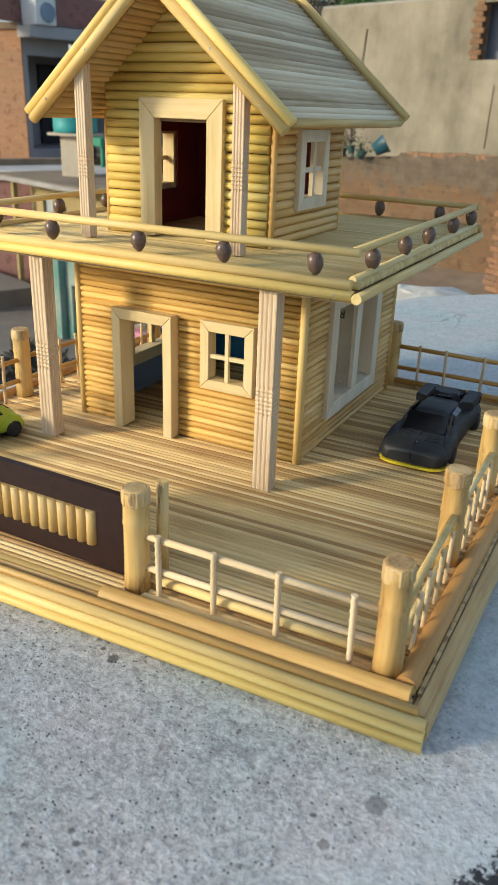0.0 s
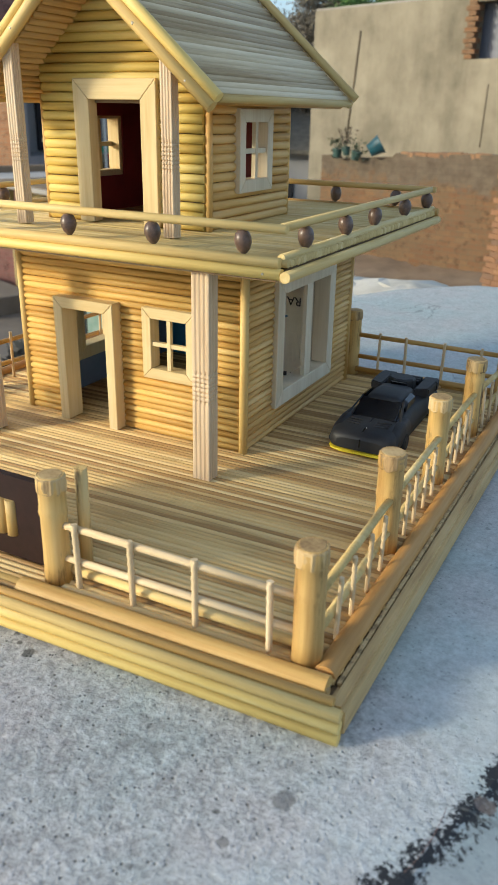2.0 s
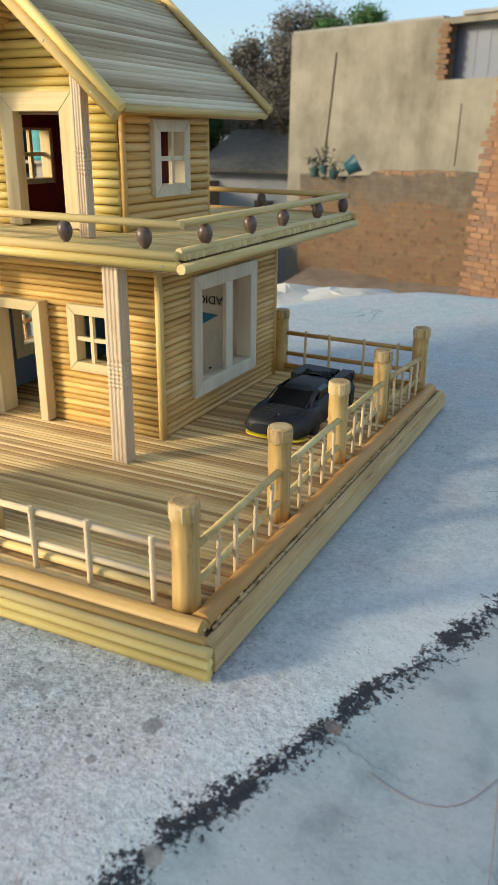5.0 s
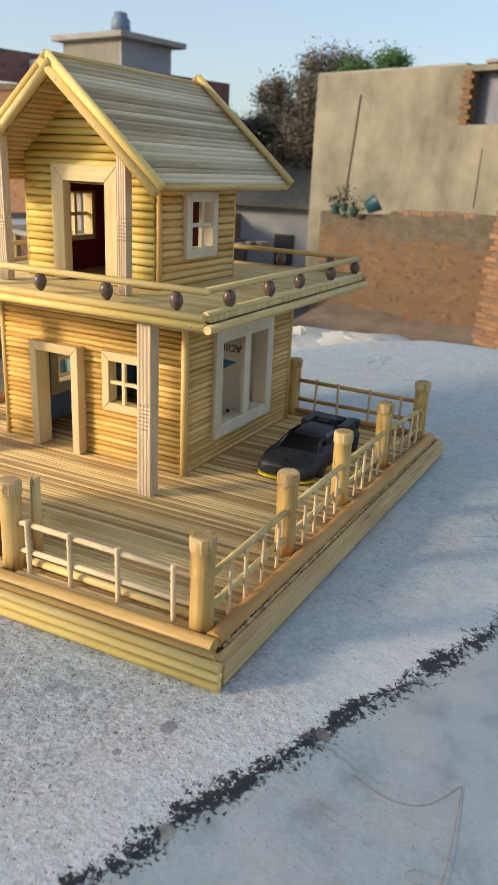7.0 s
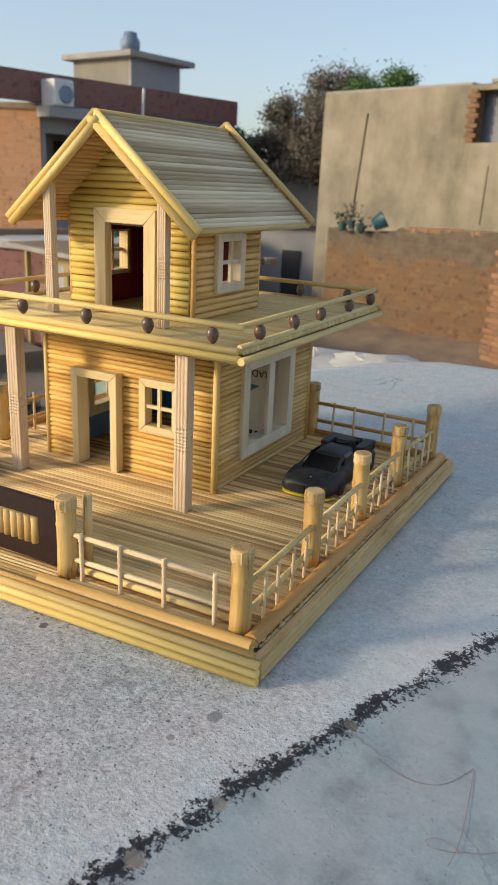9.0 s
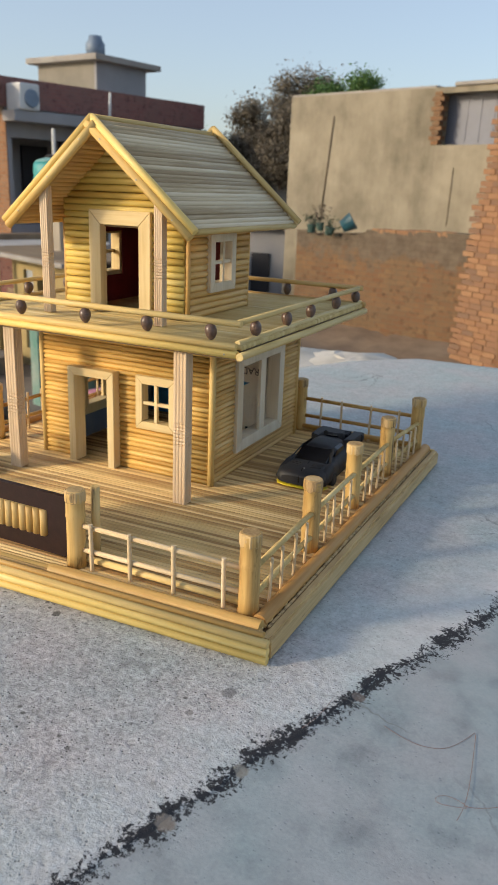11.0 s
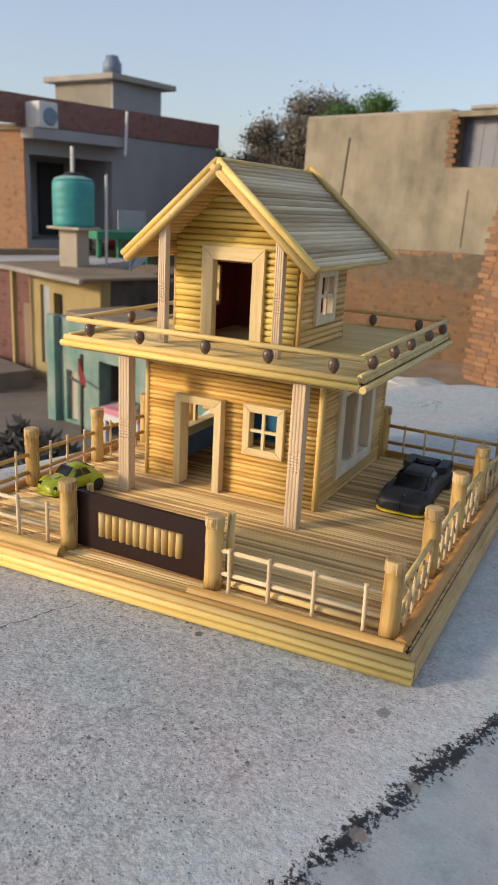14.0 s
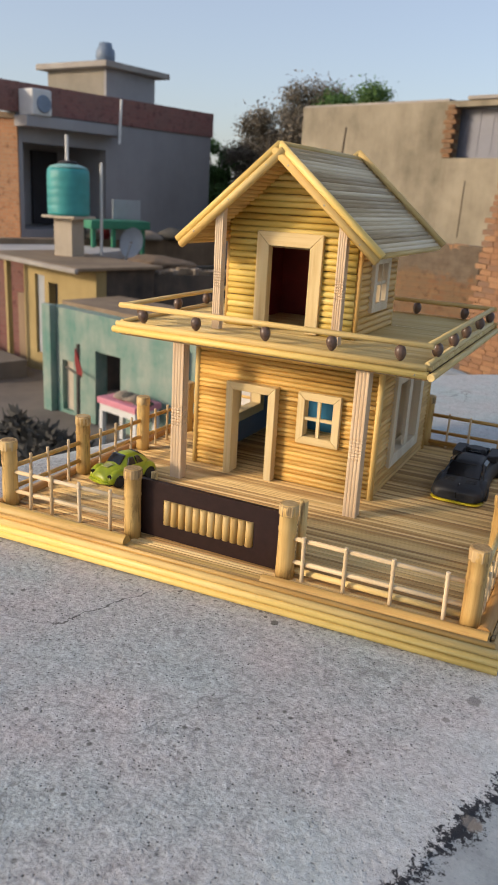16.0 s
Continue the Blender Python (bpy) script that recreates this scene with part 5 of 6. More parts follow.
def potted(p, k):
    lab, size, tilt, foliage = (("small dark green plant in a pot on the wall top", 0.85, 6, 90), ("dry twiggy plant in a dark pot on the wall top", 0.75, -8, 40), ("dark green trailing plant in a pot on the wall top", 0.9, 14, 110))[k]
    c = thing("potted_plant", lab, "plant", "plants on the wall", at=p)
    c.rotation_euler = (0, radians(tilt), 0)
    part("pot", loft([ring((0, 0, z), r * size, "Z", 14) for z, r in ((0, 0.07), (0.11, 0.095), (0.12, 0.108), (0.14, 0.108))]), M_POT, c)
    rr = random.Random(k)
    bm = bmesh.new()
    for _ in range(foliage):
        a, r, z = rr.uniform(0, 6.28), rr.uniform(0, 0.22), rr.uniform(0.02 if k == 2 else 0.12, 0.30 if k != 1 else 0.42)
        leaf(bm, Vector((r * math.cos(a), r * math.sin(a), z)), 0.06, rr)
    part("leaves", bm, M_POTLEAF if k != 1 else M_DRYLEAF, c)
    if k == 1:
        for a in range(5):
            part("twig", rod((0, 0, 0.1), (0.12 * math.cos(a * 1.3), 0.12 * math.sin(a * 1.3), 0.44), 0.008, n=5), M_BARK, c)


def bucket(p):
    """A plastic bucket tipped over on the wall."""
    c = thing("bucket", "blue-green plastic bucket tipped over on the wall", "bucket", at=p)
    c.rotation_euler = (0, radians(58), radians(20))
    part("tub", loft([ring((0, 0, z), r, "Z", 18) for z, r in ((0.0, 0.02), (0.002, 0.10), (0.20, 0.145), (0.215, 0.155), (0.23, 0.155), (0.225, 0.138), (0.02, 0.09), (0.018, 0.02))]), M_BUCKET, c, "", True)


def leaf(bm, p, s, rr):
    d = Vector((rr.uniform(-1, 1), rr.uniform(-1, 1), rr.uniform(-0.6, 0.8))).normalized()
    n = d.orthogonal().normalized()
    n.rotate(Matrix.Rotation(rr.uniform(0, 6.28), 3, d))
    a = [p, p + d * s * 0.5 + n * s * 0.28, p + d * s, p + d * s * 0.5 - n * s * 0.28]
    bm.faces.new([bm.verts.new(v) for v in a])


for k, (azd, z) in enumerate(((20.6, -0.18), (19.9, -0.14), (19.3, -0.20))):
    potted(az_at(azd, 14.45 - k * 0.1, z), k)
bucket(az_at(18.35, 14.1, -0.05))


def tree(at, h, crown, mat, seed, dens, spread, name_label, bare=False):
    rr = random.Random(seed)
    t = thing("tree", name_label, "tree", at=at)
    tb = bmesh.new()
    rod((0, 0, 0), (0.1, 0, h * 0.5), 0.22, bm=tb, r1=0.13, n=8)
    tips = []
    for k in range(22):
        a = rr.uniform(0, 6.28)
        z0 = h * rr.uniform(0.25, 0.55)
        r = spread * rr.uniform(0.3, 1.0)
        tip = Vector((r * math.cos(a), r * math.sin(a), min(h, z0 + crown * rr.uniform(0.3, 0.9))))
        rod((0.05, 0, z0), tip, 0.06, bm=tb, r1=0.012, n=5)
        tips.append(tip)
        for j in range(3):
            t2 = tip + Vector((rr.uniform(-1, 1), rr.uniform(-1, 1), rr.uniform(-0.5, 0.5))) * spread * 0.33
            rod(tip.lerp(Vector((0.05, 0, z0)), rr.uniform(0, 0.4)), t2, 0.02, bm=tb, r1=0.005, n=4)
            tips.append(t2)
    part("trunk", tb, M_BARK, t)
    verts, faces = [], []
    for p in tips:
        clump = spread * (rr.uniform(0.10, 0.18) if mat == M_LEAF else rr.uniform(0.13, 0.23))
        for _ in range(dens * 3 // 2):
            c = p + Vector((rr.gauss(0, 1), rr.gauss(0, 1), rr.gauss(0, 0.8))) * clump
            d = Vector((rr.uniform(-1, 1), rr.uniform(-1, 1), rr.uniform(-0.6, 0.8))).normalized()
            n = d.orthogonal().normalized()
            n.rotate(Matrix.Rotation(rr.uniform(0, 6.28), 3, d))
            k = rr.uniform(0.05, 0.10)
            i = len(verts)
            verts += [c, c + d * k * 0.5 + n * k * 0.28, c + d * k, c + d * k * 0.5 - n * k * 0.28]
            faces.append((i, i + 1, i + 2, i + 3))
    me = bpy.data.meshes.new("crown")
    me.from_pydata(verts, [], faces)
    me.materials.append(mat)
    part("crown", me, mat, t)


tree(az_at(18.3, 24, GROUND), 6.7, 3.2, M_LEAF, 3, 480, 1.25, "green leafy tree behind the beige house")
tree(az_at(20.6, 25, GROUND), 6.6, 4.0, M_DRYLEAF, 5, 380, 1.25, "half bare grey-brown tree behind the beige house")
tree(az_at(22.5, 23, GROUND), 5.6, 4.2, M_DRYLEAF, 8, 460, 1.2, "half bare grey-brown tree beside the beige house")
tree(az_at(25.0, 27, GROUND), 5.4, 4.0, M_DRYLEAF, 9, 320, 1.1, "brown thin tree in the distance")


tree(az_at(28.3, 27, GROUND), 5.3, 3.0, M_LEAF, 12, 260, 0.75, "dark green tree beside the grey house")
tree(az_at(31.8, 34, GROUND), 7.35, 2.6, M_DRYLEAF, 14, 200, 0.95, "grey treetop behind the grey house")


def shed():
    p, q = az_at(28.5, 21), az_at(22.0, 20)
    m, l = facade_frame(p, q)
    b = thing("shed", "dark low shed with sloping tin roof behind the trees", "shed")
    b.matrix_basis = m
    part("wall", abox(0, l, 0, 2, GROUND - 0.2, -0.3), M_GREYREN, b)
    part("roof", loft([[(-0.2, -0.4, -0.35), (l + 0.2, -0.4, -0.35), (l + 0.2, -0.4, -0.25), (-0.2, -0.4, -0.25)], [(-0.2, 2.2, 0.55), (l + 0.2, 2.2, 0.55), (l + 0.2, 2.2, 0.65), (-0.2, 2.2, 0.65)]]), M_SCRUB, b, "dark tin roof")
    # dark sheet on the wall, painted as the doorway's shade
    part("doorway", abox(l * 0.55, l * 0.75, -0.06, -0.01, GROUND, -1.0), M_SHADELID, b)


shed()


def grey_building():
    p, q = az_at(47.0, 19.3), az_at(29.0, 24.6)
    m, l = facade_frame(p, q)
    b = thing("neighbour_house", "grey rendered house with maroon parapet and a deep veranda", "house")
    b.matrix_basis = m
    top, par = 2.75, 2.10
    a0, a1 = l * 0.215, l * 0.53
    bay = part("brick_bay", abox(-4.5, 0.0, 0.0, 0.25, GROUND - 0.3, 1.95), M_BRICK, b, "bare red brick end wall", m=pose(a0 - 0.01, -0.02, 0, 0, 0, -62))
    part("bay_beam", abox(-4.5, -0.02, -0.06, 0.24, 1.955, 2.09), M_TAN, bay)
    part("wall", panel(a0, l, GROUND - 0.3, par, [(a0 + 0.15, a1, -0.55, 1.45)], 0.25, lambda x, z, d: (x, d, z)), M_GREYREN, b, "grey cement render")
    part("parapet", abox(-1.2, l + 0.05, -0.04, 0.20, par + 0.005, top), M_MAROON, b, "maroon brick parapet")
    part("veranda_slab", abox(a0 - 0.1, a1 + 0.2, -0.55, -0.045, 1.78, 2.02, 0.02), M_GREYREN, b)
    part("back_wall", abox(a0, a1 + 0.2, 1.6, 1.8, GROUND - 0.3, 2.0), M_GREYREN, b)
    part("floor", abox(a0 + 0.01, a1 + 0.2, 0.255, 1.595, -0.75, -0.55), M_GREYREN, b)
    part("ceiling_slab", abox(a0 + 0.01, a1 + 0.2, 0.255, 1.595, 1.7, 1.9), M_GREYREN, b)
    part("side_wall", abox(a0 + 0.01, a0 + 0.14, 0.255, 1.595, -0.54, 1.69), M_GREYREN, b)
    part("side_wall", abox(a1 + 0.05, a1 + 0.2, 0.255, 1.595, -0.54, 1.69), M_GREYREN, b)
    # dark sheets on the back wall carry the unlit window and doorway
    w = part("window", abox(a0 + 0.25, a0 + 1.05, 1.50, 1.59, 0.15, 1.30), M_SHADELID, b, "dark barred window")
    for k in range(6):
        part("bar", rod((a0 + 0.32 + k * 0.13, 1.47, 0.15), (a0 + 0.32 + k * 0.13, 1.47, 1.30), 0.015, n=6), M_SLABEDGE, w)
    part("doorway", abox(a0 + 1.45, a0 + 2.25, 1.50, 1.59, -0.5, 1.35), M_SHADELID, b, "dark doorway")
    part("return_wall", abox(l - 0.25, l, 0.255, 8, GROUND - 0.3, par), M_GREYREN, b)
    part("return_parapet", abox(l - 0.2, l + 0.05, 0.205, 8, par + 0.005, top), M_MAROON, b)
    part("roof", abox(0, l - 0.26, 1.81, 8, 1.9, 2.08), M_SLABEDGE, b)
    # stair tower on the roof
    e = az_at(36.3, 27.0)
    t = thing("stair_tower", "square cream stair tower, shaded sides coloured grey, with overhanging flat roof", "tower", at=(e.x, e.y, e.z))
    t.rotation_euler = (0, 0, radians(36.3 + 45))
    s = 1.55
    # right-hand faces are coloured grey for shade, the lit face cream
    part("wall", abox(0, s * 1.46, 0, 0.1, 1.2, 4.12), M_GREYREN, t, "render with its shade in the grey colour")
    part("wall", panel(0.105, s * 1.75, 1.2, 4.12, [(0.25, 0.75, 2.82, 3.35)], 0.1, lambda x, z, d: (d, x, z)), M_TOWER, t, "cream render")
    part("wall", abox(s * 1.46 - 0.1, s * 1.46, 0.105, s * 1.75, 1.2, 4.12), M_GREYREN, t)
    part("opening", abox(0.5, 0.55, 0.2, 0.9, 2.6, 3.4), M_SHADELID, t)
    part("roof", abox(-0.30, s * 1.46 + 0.42, -0.30, s * 1.75 + 0.25, 4.125, 4.30, 0.02), M_SLABEDGE, t, "grey concrete roof slab")
    tk = thing("water_tank", "small grey-teal water tank on the tower roof", "water tank", at=(e.x - 0.36, e.y + 0.45, e.z + 4.30))
    part("barrel", loft([ring((0, 0, z), r, "Z", 20) for z, r in ((0, 0.30), (0.38, 0.30), (0.48, 0.22), (0.60, 0.20), (0.63, 0.05))]), M_FANGREY, tk, "", True)
    # cooler on the parapet
    c = thing("air_cooler", "white sheet-metal air cooler with dark round fan grille", "air cooler")
    c.matrix_basis = m
    part("case", abox(a0 + 0.02, a0 + 0.56, -0.62, -0.06, 2.025, 2.60, 0.05), M_WHITETIN, c)
    part("fan_grille", loft([ring((a0 + 0.33, -0.66, 2.28), 0.18, "Y", 24), ring((a0 + 0.33, -0.62, 2.28), 0.20, "Y", 24)]), M_FANGREY, c, "dark round grille")
    pp = thing("pipe", "pale upright pipe against the grey wall", "pipe")
    pp.matrix_basis = m
    part("tube", rod((a1 - 0.1, -0.66, 1.6), (a1 - 0.05, -0.66, 2.65), 0.035, n=8), M_WHITETIN, pp)


grey_building()


def water_tank():
    b = az_at(39.05, 15.5, -0.82)
    s = thing("tank_stand", "cream rendered square pillar carrying the water tank", "pillar", at=b)
    s.rotation_euler = (0, 0, radians(39 - 35))
    part("pillar", abox(-0.20, 0.20, -0.20, 0.20, 0.0, 0.72, 0.01), M_CREAM, s)
    part("top_slab", abox(-0.36, 0.36, -0.36, 0.36, 0.722, 0.77, 0.01), M_CREAM, s)
    t = thing("water_tank", "teal plastic water tank with ribbed barrel", "water tank", at=(b.x, b.y, b.z + 0.772))
    t.scale = (1, 1, 0.93)
    prof = [(0, 0.36), (0.02, 0.385)]
    for k in range(5):
        z = 0.06 + k * 0.15
        prof += [(z, 0.385), (z + 0.03, 0.389), (z + 0.09, 0.389), (z + 0.12, 0.385)]
    prof += [(0.84, 0.385), (0.90, 0.35)]
    part("barrel", loft([ring((0, 0, z), r, "Z", 28) for z, r in prof]), M_TANK, t, "", True)
    part("shoulder", loft([ring((0, 0, z), r, "Z", 28) for z, r in ((0.902, 0.36), (0.93, 0.33), (0.98, 0.18))]), M_TANKTOP, t, "pale faded shoulder", True)
    part("lid", loft([ring((0, 0, z), r, "Z", 20) for z, r in ((0.982, 0.17), (1.02, 0.17), (1.04, 0.10))]), M_SHADELID, t, "dark lid", True)
    p = thing("pipe", "pale upright pipe beside the tank", "pipe", at=(b.x + 0.30, b.y + 0.6, b.z))
    part("tube", rod((0, 0, 0), (0, 0, 1.74), 0.028, n=8), M_WHITETIN, p)
    p = thing("pipe", "pale upright pipe above the tank", "pipe", at=(b.x - 0.72, b.y + 0.85, b.z))
    part("tube", rod((0, 0, 0), (0, 0, 2.25), 0.036, n=8), M_WHITETIN, p)


water_tank()


def yellow_house():
    p, q = az_at(42.3, 15.6), az_at(37.2, 13.4)
    m, l = facade_frame(p, q)
    b = thing("neighbour_house", "small yellow limewashed house with thin concrete roof and pale door", "house")
    b.matrix_basis = m
    d0, d1, w0, w1 = l * 0.17, l * 0.31, l * 0.37, l * 0.50
    part("wall", panel(0, l, GROUND - 0.2, -0.85, [(d0, d1, -2.6, -1.12), (w0, w1, -2.3, -1.22)], 0.2, lambda u, z, d: (u, d, z)), M_YELLOWWALL, b, "yellow limewash")
    part("wall", abox(l - 0.2, l, 0.205, 1.2, GROUND - 0.2, -0.85), M_STAINED, b, "stained side wall")
    part("roof", abox(-0.7, l + 0.12, -0.42, 1.3, -0.845, -0.79, 0.02), M_TAN, b, "thin tan roof slab")
    part("roof_edge", abox(-0.7, l + 0.15, -0.50, -0.425, -0.88, -0.80, 0.02), M_SLABEDGE, b)
    part("door", abox(d0, d1, 0.06, 0.12, -2.6, -1.12), M_DISH, b, "pale grey-blue door")
    part("window", abox(w0, w1, 0.14, 0.19, -2.3, -1.22), M_SHADELID, b, "dark opening")
    part("post", abox(-0.08, 0.01, -0.35, -0.26, GROUND, -0.85), M_YELLOWWALL, b)
    part("step", abox(-1.6, 0.9, -1.6, -0.45, GROUND - 0.2, -2.62, 0.02), M_COURT, b, "grey concrete landing")
    part("step", abox(-1.2, 1.2, -2.1, -1.61, GROUND - 0.2, -2.88, 0.02), M_COURT, b, "grey concrete step")
    solid("yard_wall", abox(-4.0, -0.12, 0.25, 0.5, GROUND - 0.2, -1.62), M_EARTH, "low earth-coloured wall beside the yellow house", "wall", m=m)
    solid("yard_wall", abox(-5.0, 1.0, 2.2, 2.5, GROUND - 0.2, -1.05), M_MAROON, "dark maroon brick wall behind the yellow house", "wall", m=m)


yellow_house()


def teal_house():
    p, q = az_at(40.6, 12.4), az_at(29.0, 9.8)
    m, l = facade_frame(p, q)
    b = thing("neighbour_house", "single-storey teal limewashed house with peeling walls and dark doorway", "house")
    b.matrix_basis = m
    top = -1.30
    d0, d1 = l * 0.33, l * 0.50
    prof = panel(0, l, GROUND - 0.3, top, [(d0, d1, GROUND, -1.84), (0.30, 0.58, -2.9, -2.1)], 0.22, lambda u, z, d: (u, d, z))
    part("wall", prof, M_TEAL, b, "peeling teal limewash")
    part("pilaster", abox(-0.05, 0.16, -0.12, -0.005, GROUND - 0.3, top + 0.03, 0.01), M_TEAL, b, "teal limewash")
    part("wall", abox(l - 0.2, l, 0.225, 1.3, GROUND - 0.3, top), M_TEAL, b)
    part("roof", abox(0.005, l + 0.1, 0.225, 1.4, top - 0.02, top + 0.06), M_TAN, b, "flat mud roof")
    # dark sheet behind the hole in place of the room's shade
    part("doorway", abox(d0 - 0.05, d1 + 0.05, 0.50, 0.54, GROUND, -1.8), M_SHADELID, b, "dark doorway")
    part("panel", abox(0.30, 0.58, 0.08, 0.14, -2.9, -2.1), M_CREAM, b, "cream panel with faded print")
    part("post", rod((d0 - 0.10, -0.25, GROUND), (d0 - 0.08, -0.25, -1.72), 0.03, n=8), M_SCRUB, b)
    part("bracket", rod((d0 - 0.42, -0.22, -2.12), (d0 - 0.05, -0.22, -2.20), 0.02, n=6), M_SCRUB, b)
    part("pipe", rod((l * 0.885, -0.06, GROUND), (l * 0.905, -0.06, -1.5), 0.04, n=8), M_BLUETIN, b)
    f = thing("cloth", "dark red cloth hanging from a thin post", "cloth")
    f.matrix_basis = m
    part("fabric", loft([[(d0 - 0.10, -0.30, -1.78), (d0 - 0.06, -0.27, -1.84), (d0 - 0.07, -0.24, -1.80)], [(d0 - 0.10, -0.30, -2.00), (d0 + 0.06, -0.28, -2.10), (d0 - 0.05, -0.25, -2.04)], [(d0 - 0.05, -0.30, -2.14), (d0 + 0.05, -0.28, -2.18), (d0 + 0.0, -0.25, -2.16)]]), M_REDCLOTH, f)
    t = thing("table", "white table with pink cloth, cluttered on top", "table")
    t.matrix_basis = m
    x0, x1 = l * 0.565, l * 0.80
    part("tabletop", abox(x0, x1, -0.60, -0.12, -2.35, -2.26, 0.015), M_PINK, t, "pink cloth top")
    part("apron", abox(x0 + 0.03, x1 - 0.03, -0.57, -0.15, -2.45, -2.355), M_WHITETIN, t)
    for x in (x0 + 0.05, x1 - 0.05):
        for y in (-0.54, -0.18):
            part("leg", abox(x - 0.035, x + 0.035, y - 0.03, y + 0.03, GROUND, -2.455), M_WHITETIN, t)
    # plain lumps standing for the clutter on the table
    for k in range(4):
        g = thing("sack", "brown lump of clutter on the pink table", "sack", "sacks on the table")
        g.matrix_basis = m
        rr = random.Random(k + 20)
        x = x0 + 0.28 + k * 0.13
        part("lump", loft([ring((x + rr.uniform(-0.03, 0.03), -0.36, -2.26 + z), r * rr.uniform(0.6, 1.4), "Z", 9) for z, r in ((0, 0.11), (0.03, 0.12), (0.07, 0.08), (0.10, 0.03))]), M_SCRUB if k % 2 else M_RUBBLE, g, "", True)


teal_house()

# flat mud roof and dark wall behind the teal house, green tin strip, dish
p, q = az_at(37.0, 17.5), az_at(27.0, 19.5)
m, l = facade_frame(p, q)
solid("yard_wall", abox(0, l, 0, 0.3, GROUND, -1.15), M_SCRUB, "dark stained yard wall", "wall", m=m)
solid("yard_wall", abox(-3.5, l + 2, 1.2, 1.5, GROUND, -0.62), M_EARTH, "low earth-coloured wall", "wall", m=m)
gr = solid("awning", abox(0.0, 1.50, 0.3, 1.1, -0.34, -0.16, 0.02), M_GREENTIN, "green painted tin awning", "awning", m=m)
for x in (0.12, 0.62, 1.38):
    part("post", abox(x - 0.04, x + 0.04, 0.4, 0.48, GROUND, -0.345), M_GREENTIN, gr)
sheet = solid("sheet_panel", abox(1.0, 1.75, 1.16, 1.19, -0.62, 0.28, 0.01), M_DISH, "pale grey sheet leaning behind the awning", "panel", m=m)
# household clutter along the far wall, added as simple lumps
for k, (x, w, h, mt) in enumerate(((0.25, 0.16, 0.34, M_SCRUB), (0.55, 0.22, 0.26, M_RUBBLE), (0.85, 0.14, 0.40, M_REDCLOTH), (2.05, 0.35, 0.20, M_RUBBLE), (2.75, 0.45, 0.28, M_SCRUB))):
    rq = random.Random(50 + k)
    solid("sack", loft([ring((x + rq.uniform(-0.04, 0.04), 1.33, -0.62 + h * z), w * r * rq.uniform(0.75, 1.2), "Z", 10) for z, r in ((0, 1.0), (0.3, 1.05), (0.7, 0.7), (1.0, 0.2))]), mt, "lump of household clutter lying on the far wall", "sack", "sacks on the wall", smooth=True, m=m)
p, q = az_at(37.3, 13.9), az_at(27.0, 14.6)
mw, lw_ = facade_frame(p, q)
solid("yard_wall", abox(0, lw_, 0, 0.3, GROUND, -0.93), M_STAINED, "black-stained brick wall with a ragged top", "wall", m=mw)
for k in range(26):
    rq = random.Random(80 + k)
    solid("rubble_piece", abox(-0.12, 0.12, -0.08, 0.08, 0.0, rq.uniform(0.05, 0.13), 0.02), (M_RUBBLE, M_TAN, M_OLDBRICK)[k % 3], "broken brick and mud lying on the wall top", "rubble", "rubble on the stained wall", m=mw @ pose(0.15 + k * 0.115 + rq.uniform(-0.05, 0.05), 0.15, -0.932, 0, 0, rq.uniform(-40, 40)))
p, q = az_at(46.5, 17.0), az_at(38.6, 15.6)
mw, lw_ = facade_frame(p, q)
solid("flat_roof", abox(0, lw_, 0, 2.6, -0.98, -0.80, 0.02), M_PALEROOF, "pale grey concrete roof behind the yellow house", "roof", m=mw)
part("wall", abox(0.05, lw_ - 0.05, 0.1, 0.35, GROUND, -0.985), M_MAROON, bpy.data.objects["flat_roof"])
dsh = thing("satellite_dish", "grey satellite dish on a short stand", "dish", at=az_at(35.25, 15.8, -1.02))
dsh.rotation_euler = (radians(-8), radians(18), radians(34))
part("reflector", loft([ring((0, 0.10 - 0.10 * (r / 0.22) ** 2, 0.55), r, "Y", 22, 1.35) for r in (0.02, 0.08, 0.15, 0.22)], caps=False), M_DISH, dsh, "", True)
part("stand", rod((0, 0.12, -0.3), (0, 0.12, 0.5), 0.03, n=8), M_DISH, dsh)
part("arm", rod((0, 0.0, 0.2), (0, -0.35, 0.5), 0.015, n=6), M_DISH, dsh)

# courtyard floor and heaps
bm = bmesh.new()
rows = [[(-14 + x * 0.5, 3.0 + k * 0.5, GROUND + 0.36 + 0.05 * noise.noise((x * 0.6, k * 0.6, 9))) for x in range(23)] for k in range(18)]
loft(rows, closed=False, caps=False, bm=bm)
solid("courtyard", bm, M_COURT, "grey-brown trodden courtyard floor", "ground", kind="structure", smooth=True)


def heap(p, r, h, mat, seed, label, cat):
    rr = random.Random(seed)
    rings = []
    for k in range(13):
        z = k / 12
        rad = r * (1 - z ** 3) ** 0.5 + 0.05
        f = 1.9 / r
        rough = lambda x, y: 1 + 0.38 * noise.noise((x * f + seed, y * f, z * 3)) + 0.22 * noise.noise((x * f * 3.3, y * f * 3.3 + seed, z * 7))
        rings.append([(x * rough(x, y), y * rough(x, y), zz * (1 + 0.05 * noise.noise((x * f * 2.5, y * f * 2.5, seed)))) for x, y, zz in ring((0, 0, h * z), rad, "Z", 40)])
    return solid("mound", loft(rings), mat, label, cat, smooth=True, m=Matrix.Translation(p))


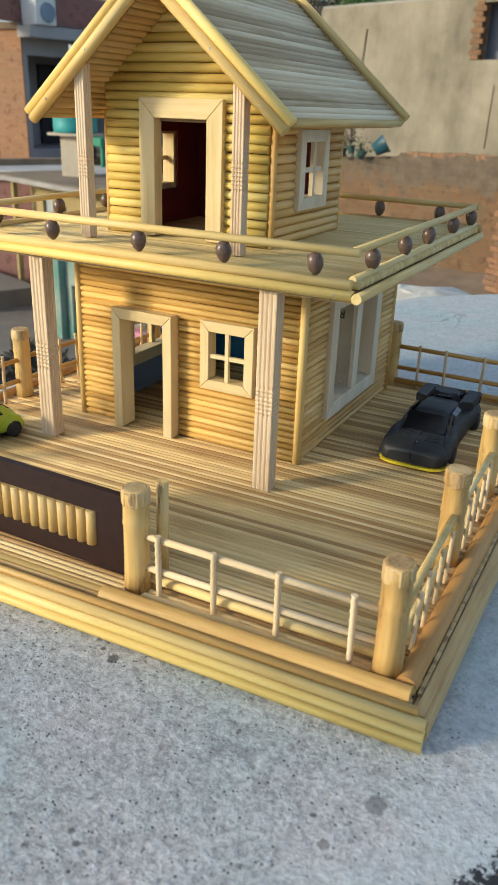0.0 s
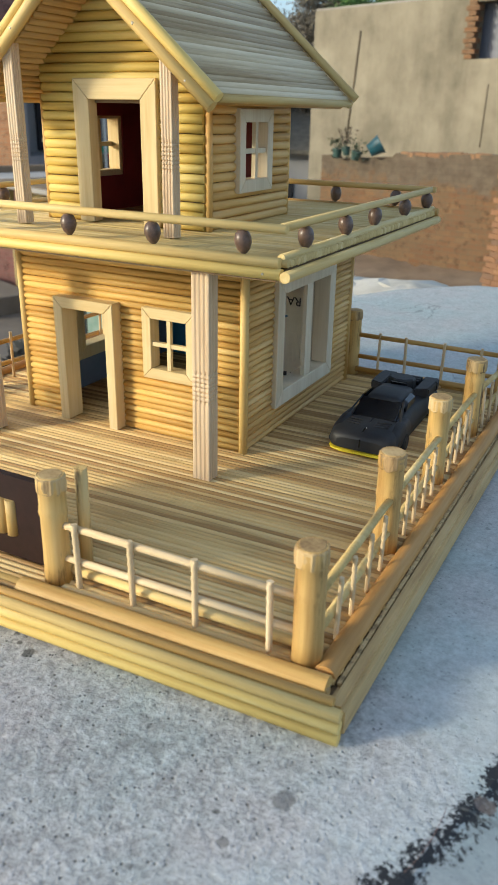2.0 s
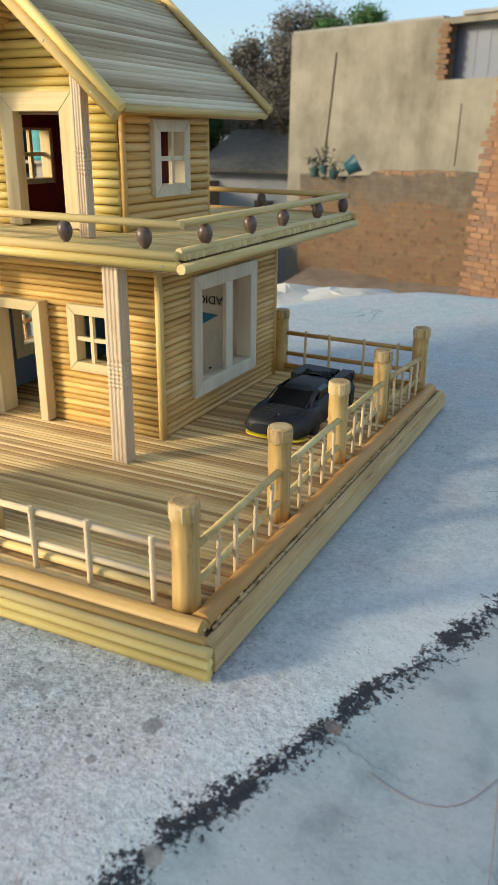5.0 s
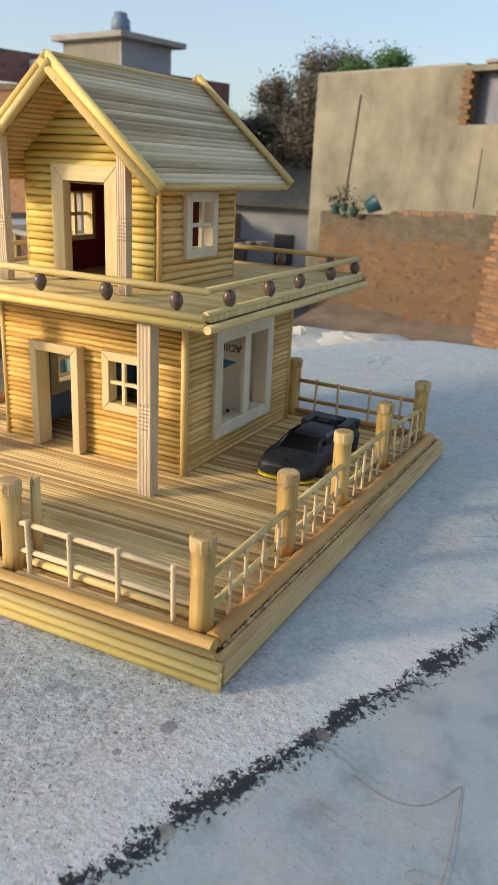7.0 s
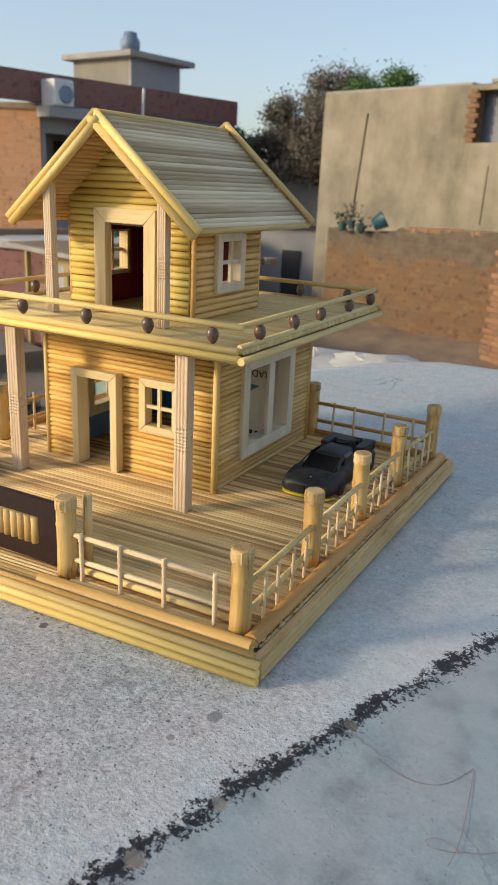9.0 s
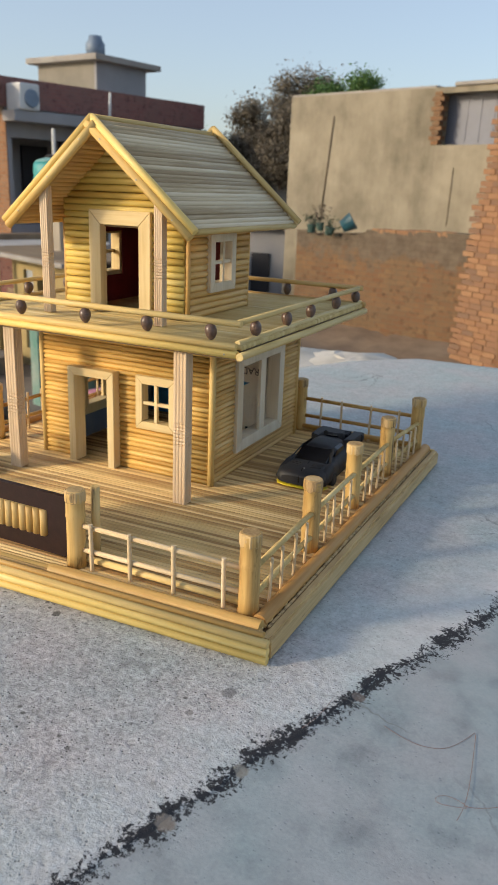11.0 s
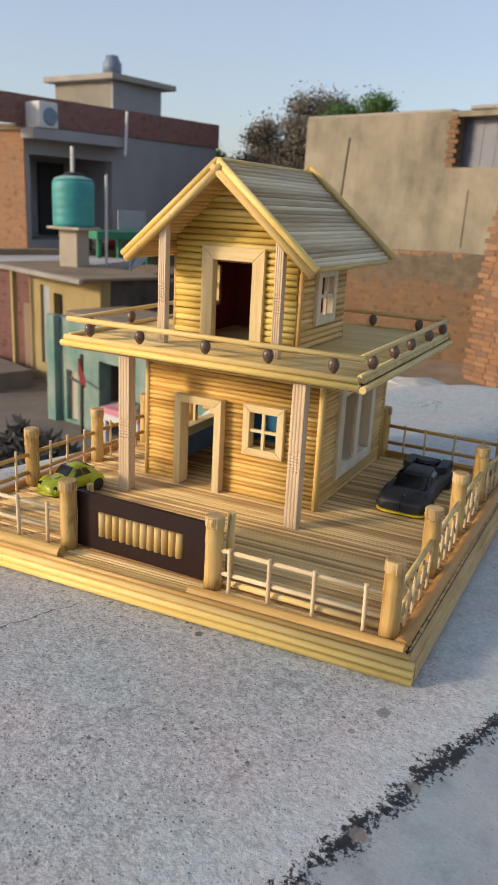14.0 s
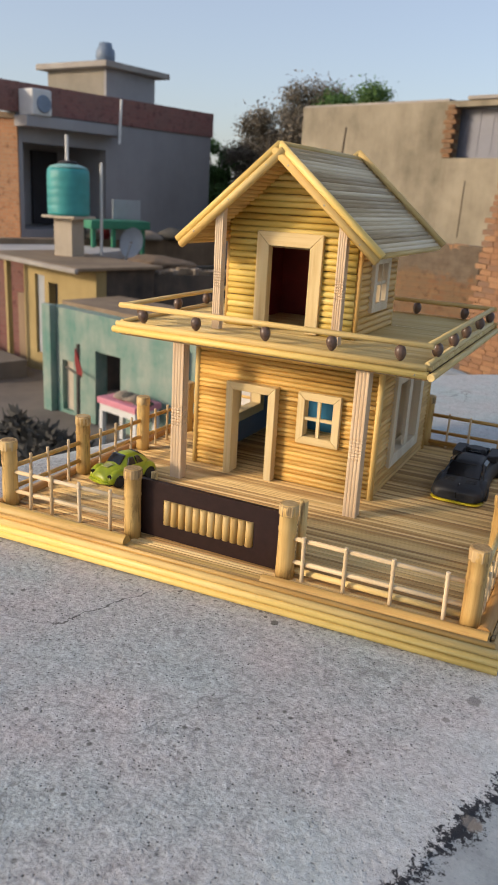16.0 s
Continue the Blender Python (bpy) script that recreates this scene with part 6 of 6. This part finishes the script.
def scrub(p, r, h, n, seed, label):
    """A tangle of dry twigs and rags."""
    rr = random.Random(seed)
    verts, faces = [], []
    for _ in range(n):
        a, q = rr.uniform(0, 6.28), rr.random() ** 0.6
        c = Vector((r * q * math.cos(a), r * q * math.sin(a), h * rr.random() * (1.1 - q)))
        d = Vector((rr.uniform(-1, 1), rr.uniform(-1, 1), rr.uniform(-0.3, 1))).normalized()
        w = d.orthogonal().normalized() * rr.uniform(0.01, 0.05)
        k = rr.uniform(0.08, 0.25)
        i = len(verts)
        verts += [c - w, c + w, c + d * k + w * 0.3, c + d * k - w * 0.3]
        faces.append((i, i + 1, i + 2, i + 3))
    me = bpy.data.meshes.new("scrub")
    me.from_pydata(verts, [], faces)
    me.materials.append(M_SCRUB)
    ob = new("dry_scrub", me)
    ob.matrix_basis = Matrix.Translation(p)
    return tagged(ob, label, "scrub", kind="stuff")


scrub(az_at(43.2, 10.2, -3.02), 0.45, 0.52, 1300, 1, "dark tangle of dry scrub in the yard")
scrub(az_at(41.2, 9.8, -3.02), 0.55, 0.40, 1300, 2, "low dark tangle of dry scrub in the yard")
heap(az_at(33.0, 17.0, -1.2), 0.8, 0.40, M_EARTH, 3, "straw-coloured heap on the roof", "heap")
heap(Vector((-0.68, 1.80, -0.50)), 0.36, 0.470, M_LUMP, 4, "pale lump of broken concrete", "rubble")
heap(Vector((-0.50, 1.86, -0.50)), 0.36, 0.470, M_LUMP, 5, "low pale lump of broken concrete", "rubble")
heap(az_at(14.0, 12.3, -2.6), 0.5, 0.25, M_SCRUB, 6, "dark rubble at the foot of the brick wall", "rubble")
solid("blue_sheet", abox(-1.35, -0.93, 0.62, 1.25, -0.42, -0.36, 0.01), M_PALEBLUE, "pale blue painted ledge beside the slab", "ledge", kind="structure")

# ---- deck and balcony canes ----
N_DECK = 109
for k in range(N_DECK):
    w = k / (N_DECK - 1)
    turn = 2.06 * (1 - w)
    right = -0.0625 + 0.002 * w
    y = 0.3845 + (0.9935 - 0.3845) * w
    part("deck_cane", stick_mesh(0.6205, 0.00285, M_DECK, 10), M_DECK, deck, m=pose(right + rng.uniform(-0.0012, 0.0016), y, DECK - 0.0029 + rng.uniform(-0.0002, 0.0002), 0, 0, 180 + turn) @ pose(0, 0, 0, rng.uniform(0, 360)))
y = BY0 + 0.011
while y < BY1 - 0.006:
    stick("balcony_cane", (BX0 + 0.003, y, BZ - 0.0032), BX1 - BX0 - 0.006, 0.0032, M_BALC, bal, "X", 0.0002)
    y += 0.0063

# earth bank before the brick wall
bm = bmesh.new()
p, q = az_at(24.0, 12.8), az_at(2.0, 11.6)
m, l = facade_frame(p, q)
prof = [(-7.0, GROUND - 0.05), (-3.0, -2.75), (-1.2, -2.25), (0.0, -1.95), (2.6, -1.70)]
loft([[(l * k / 24, yy, zz + 0.10 * noise.noise((k * 0.7, yy, 4))) for yy, zz in prof] for k in range(25)], closed=False, caps=False, bm=bm)
solid("earth_bank", bm, M_EARTH, "brown earth bank at the foot of the brick wall", "ground", kind="structure", smooth=True, m=m)
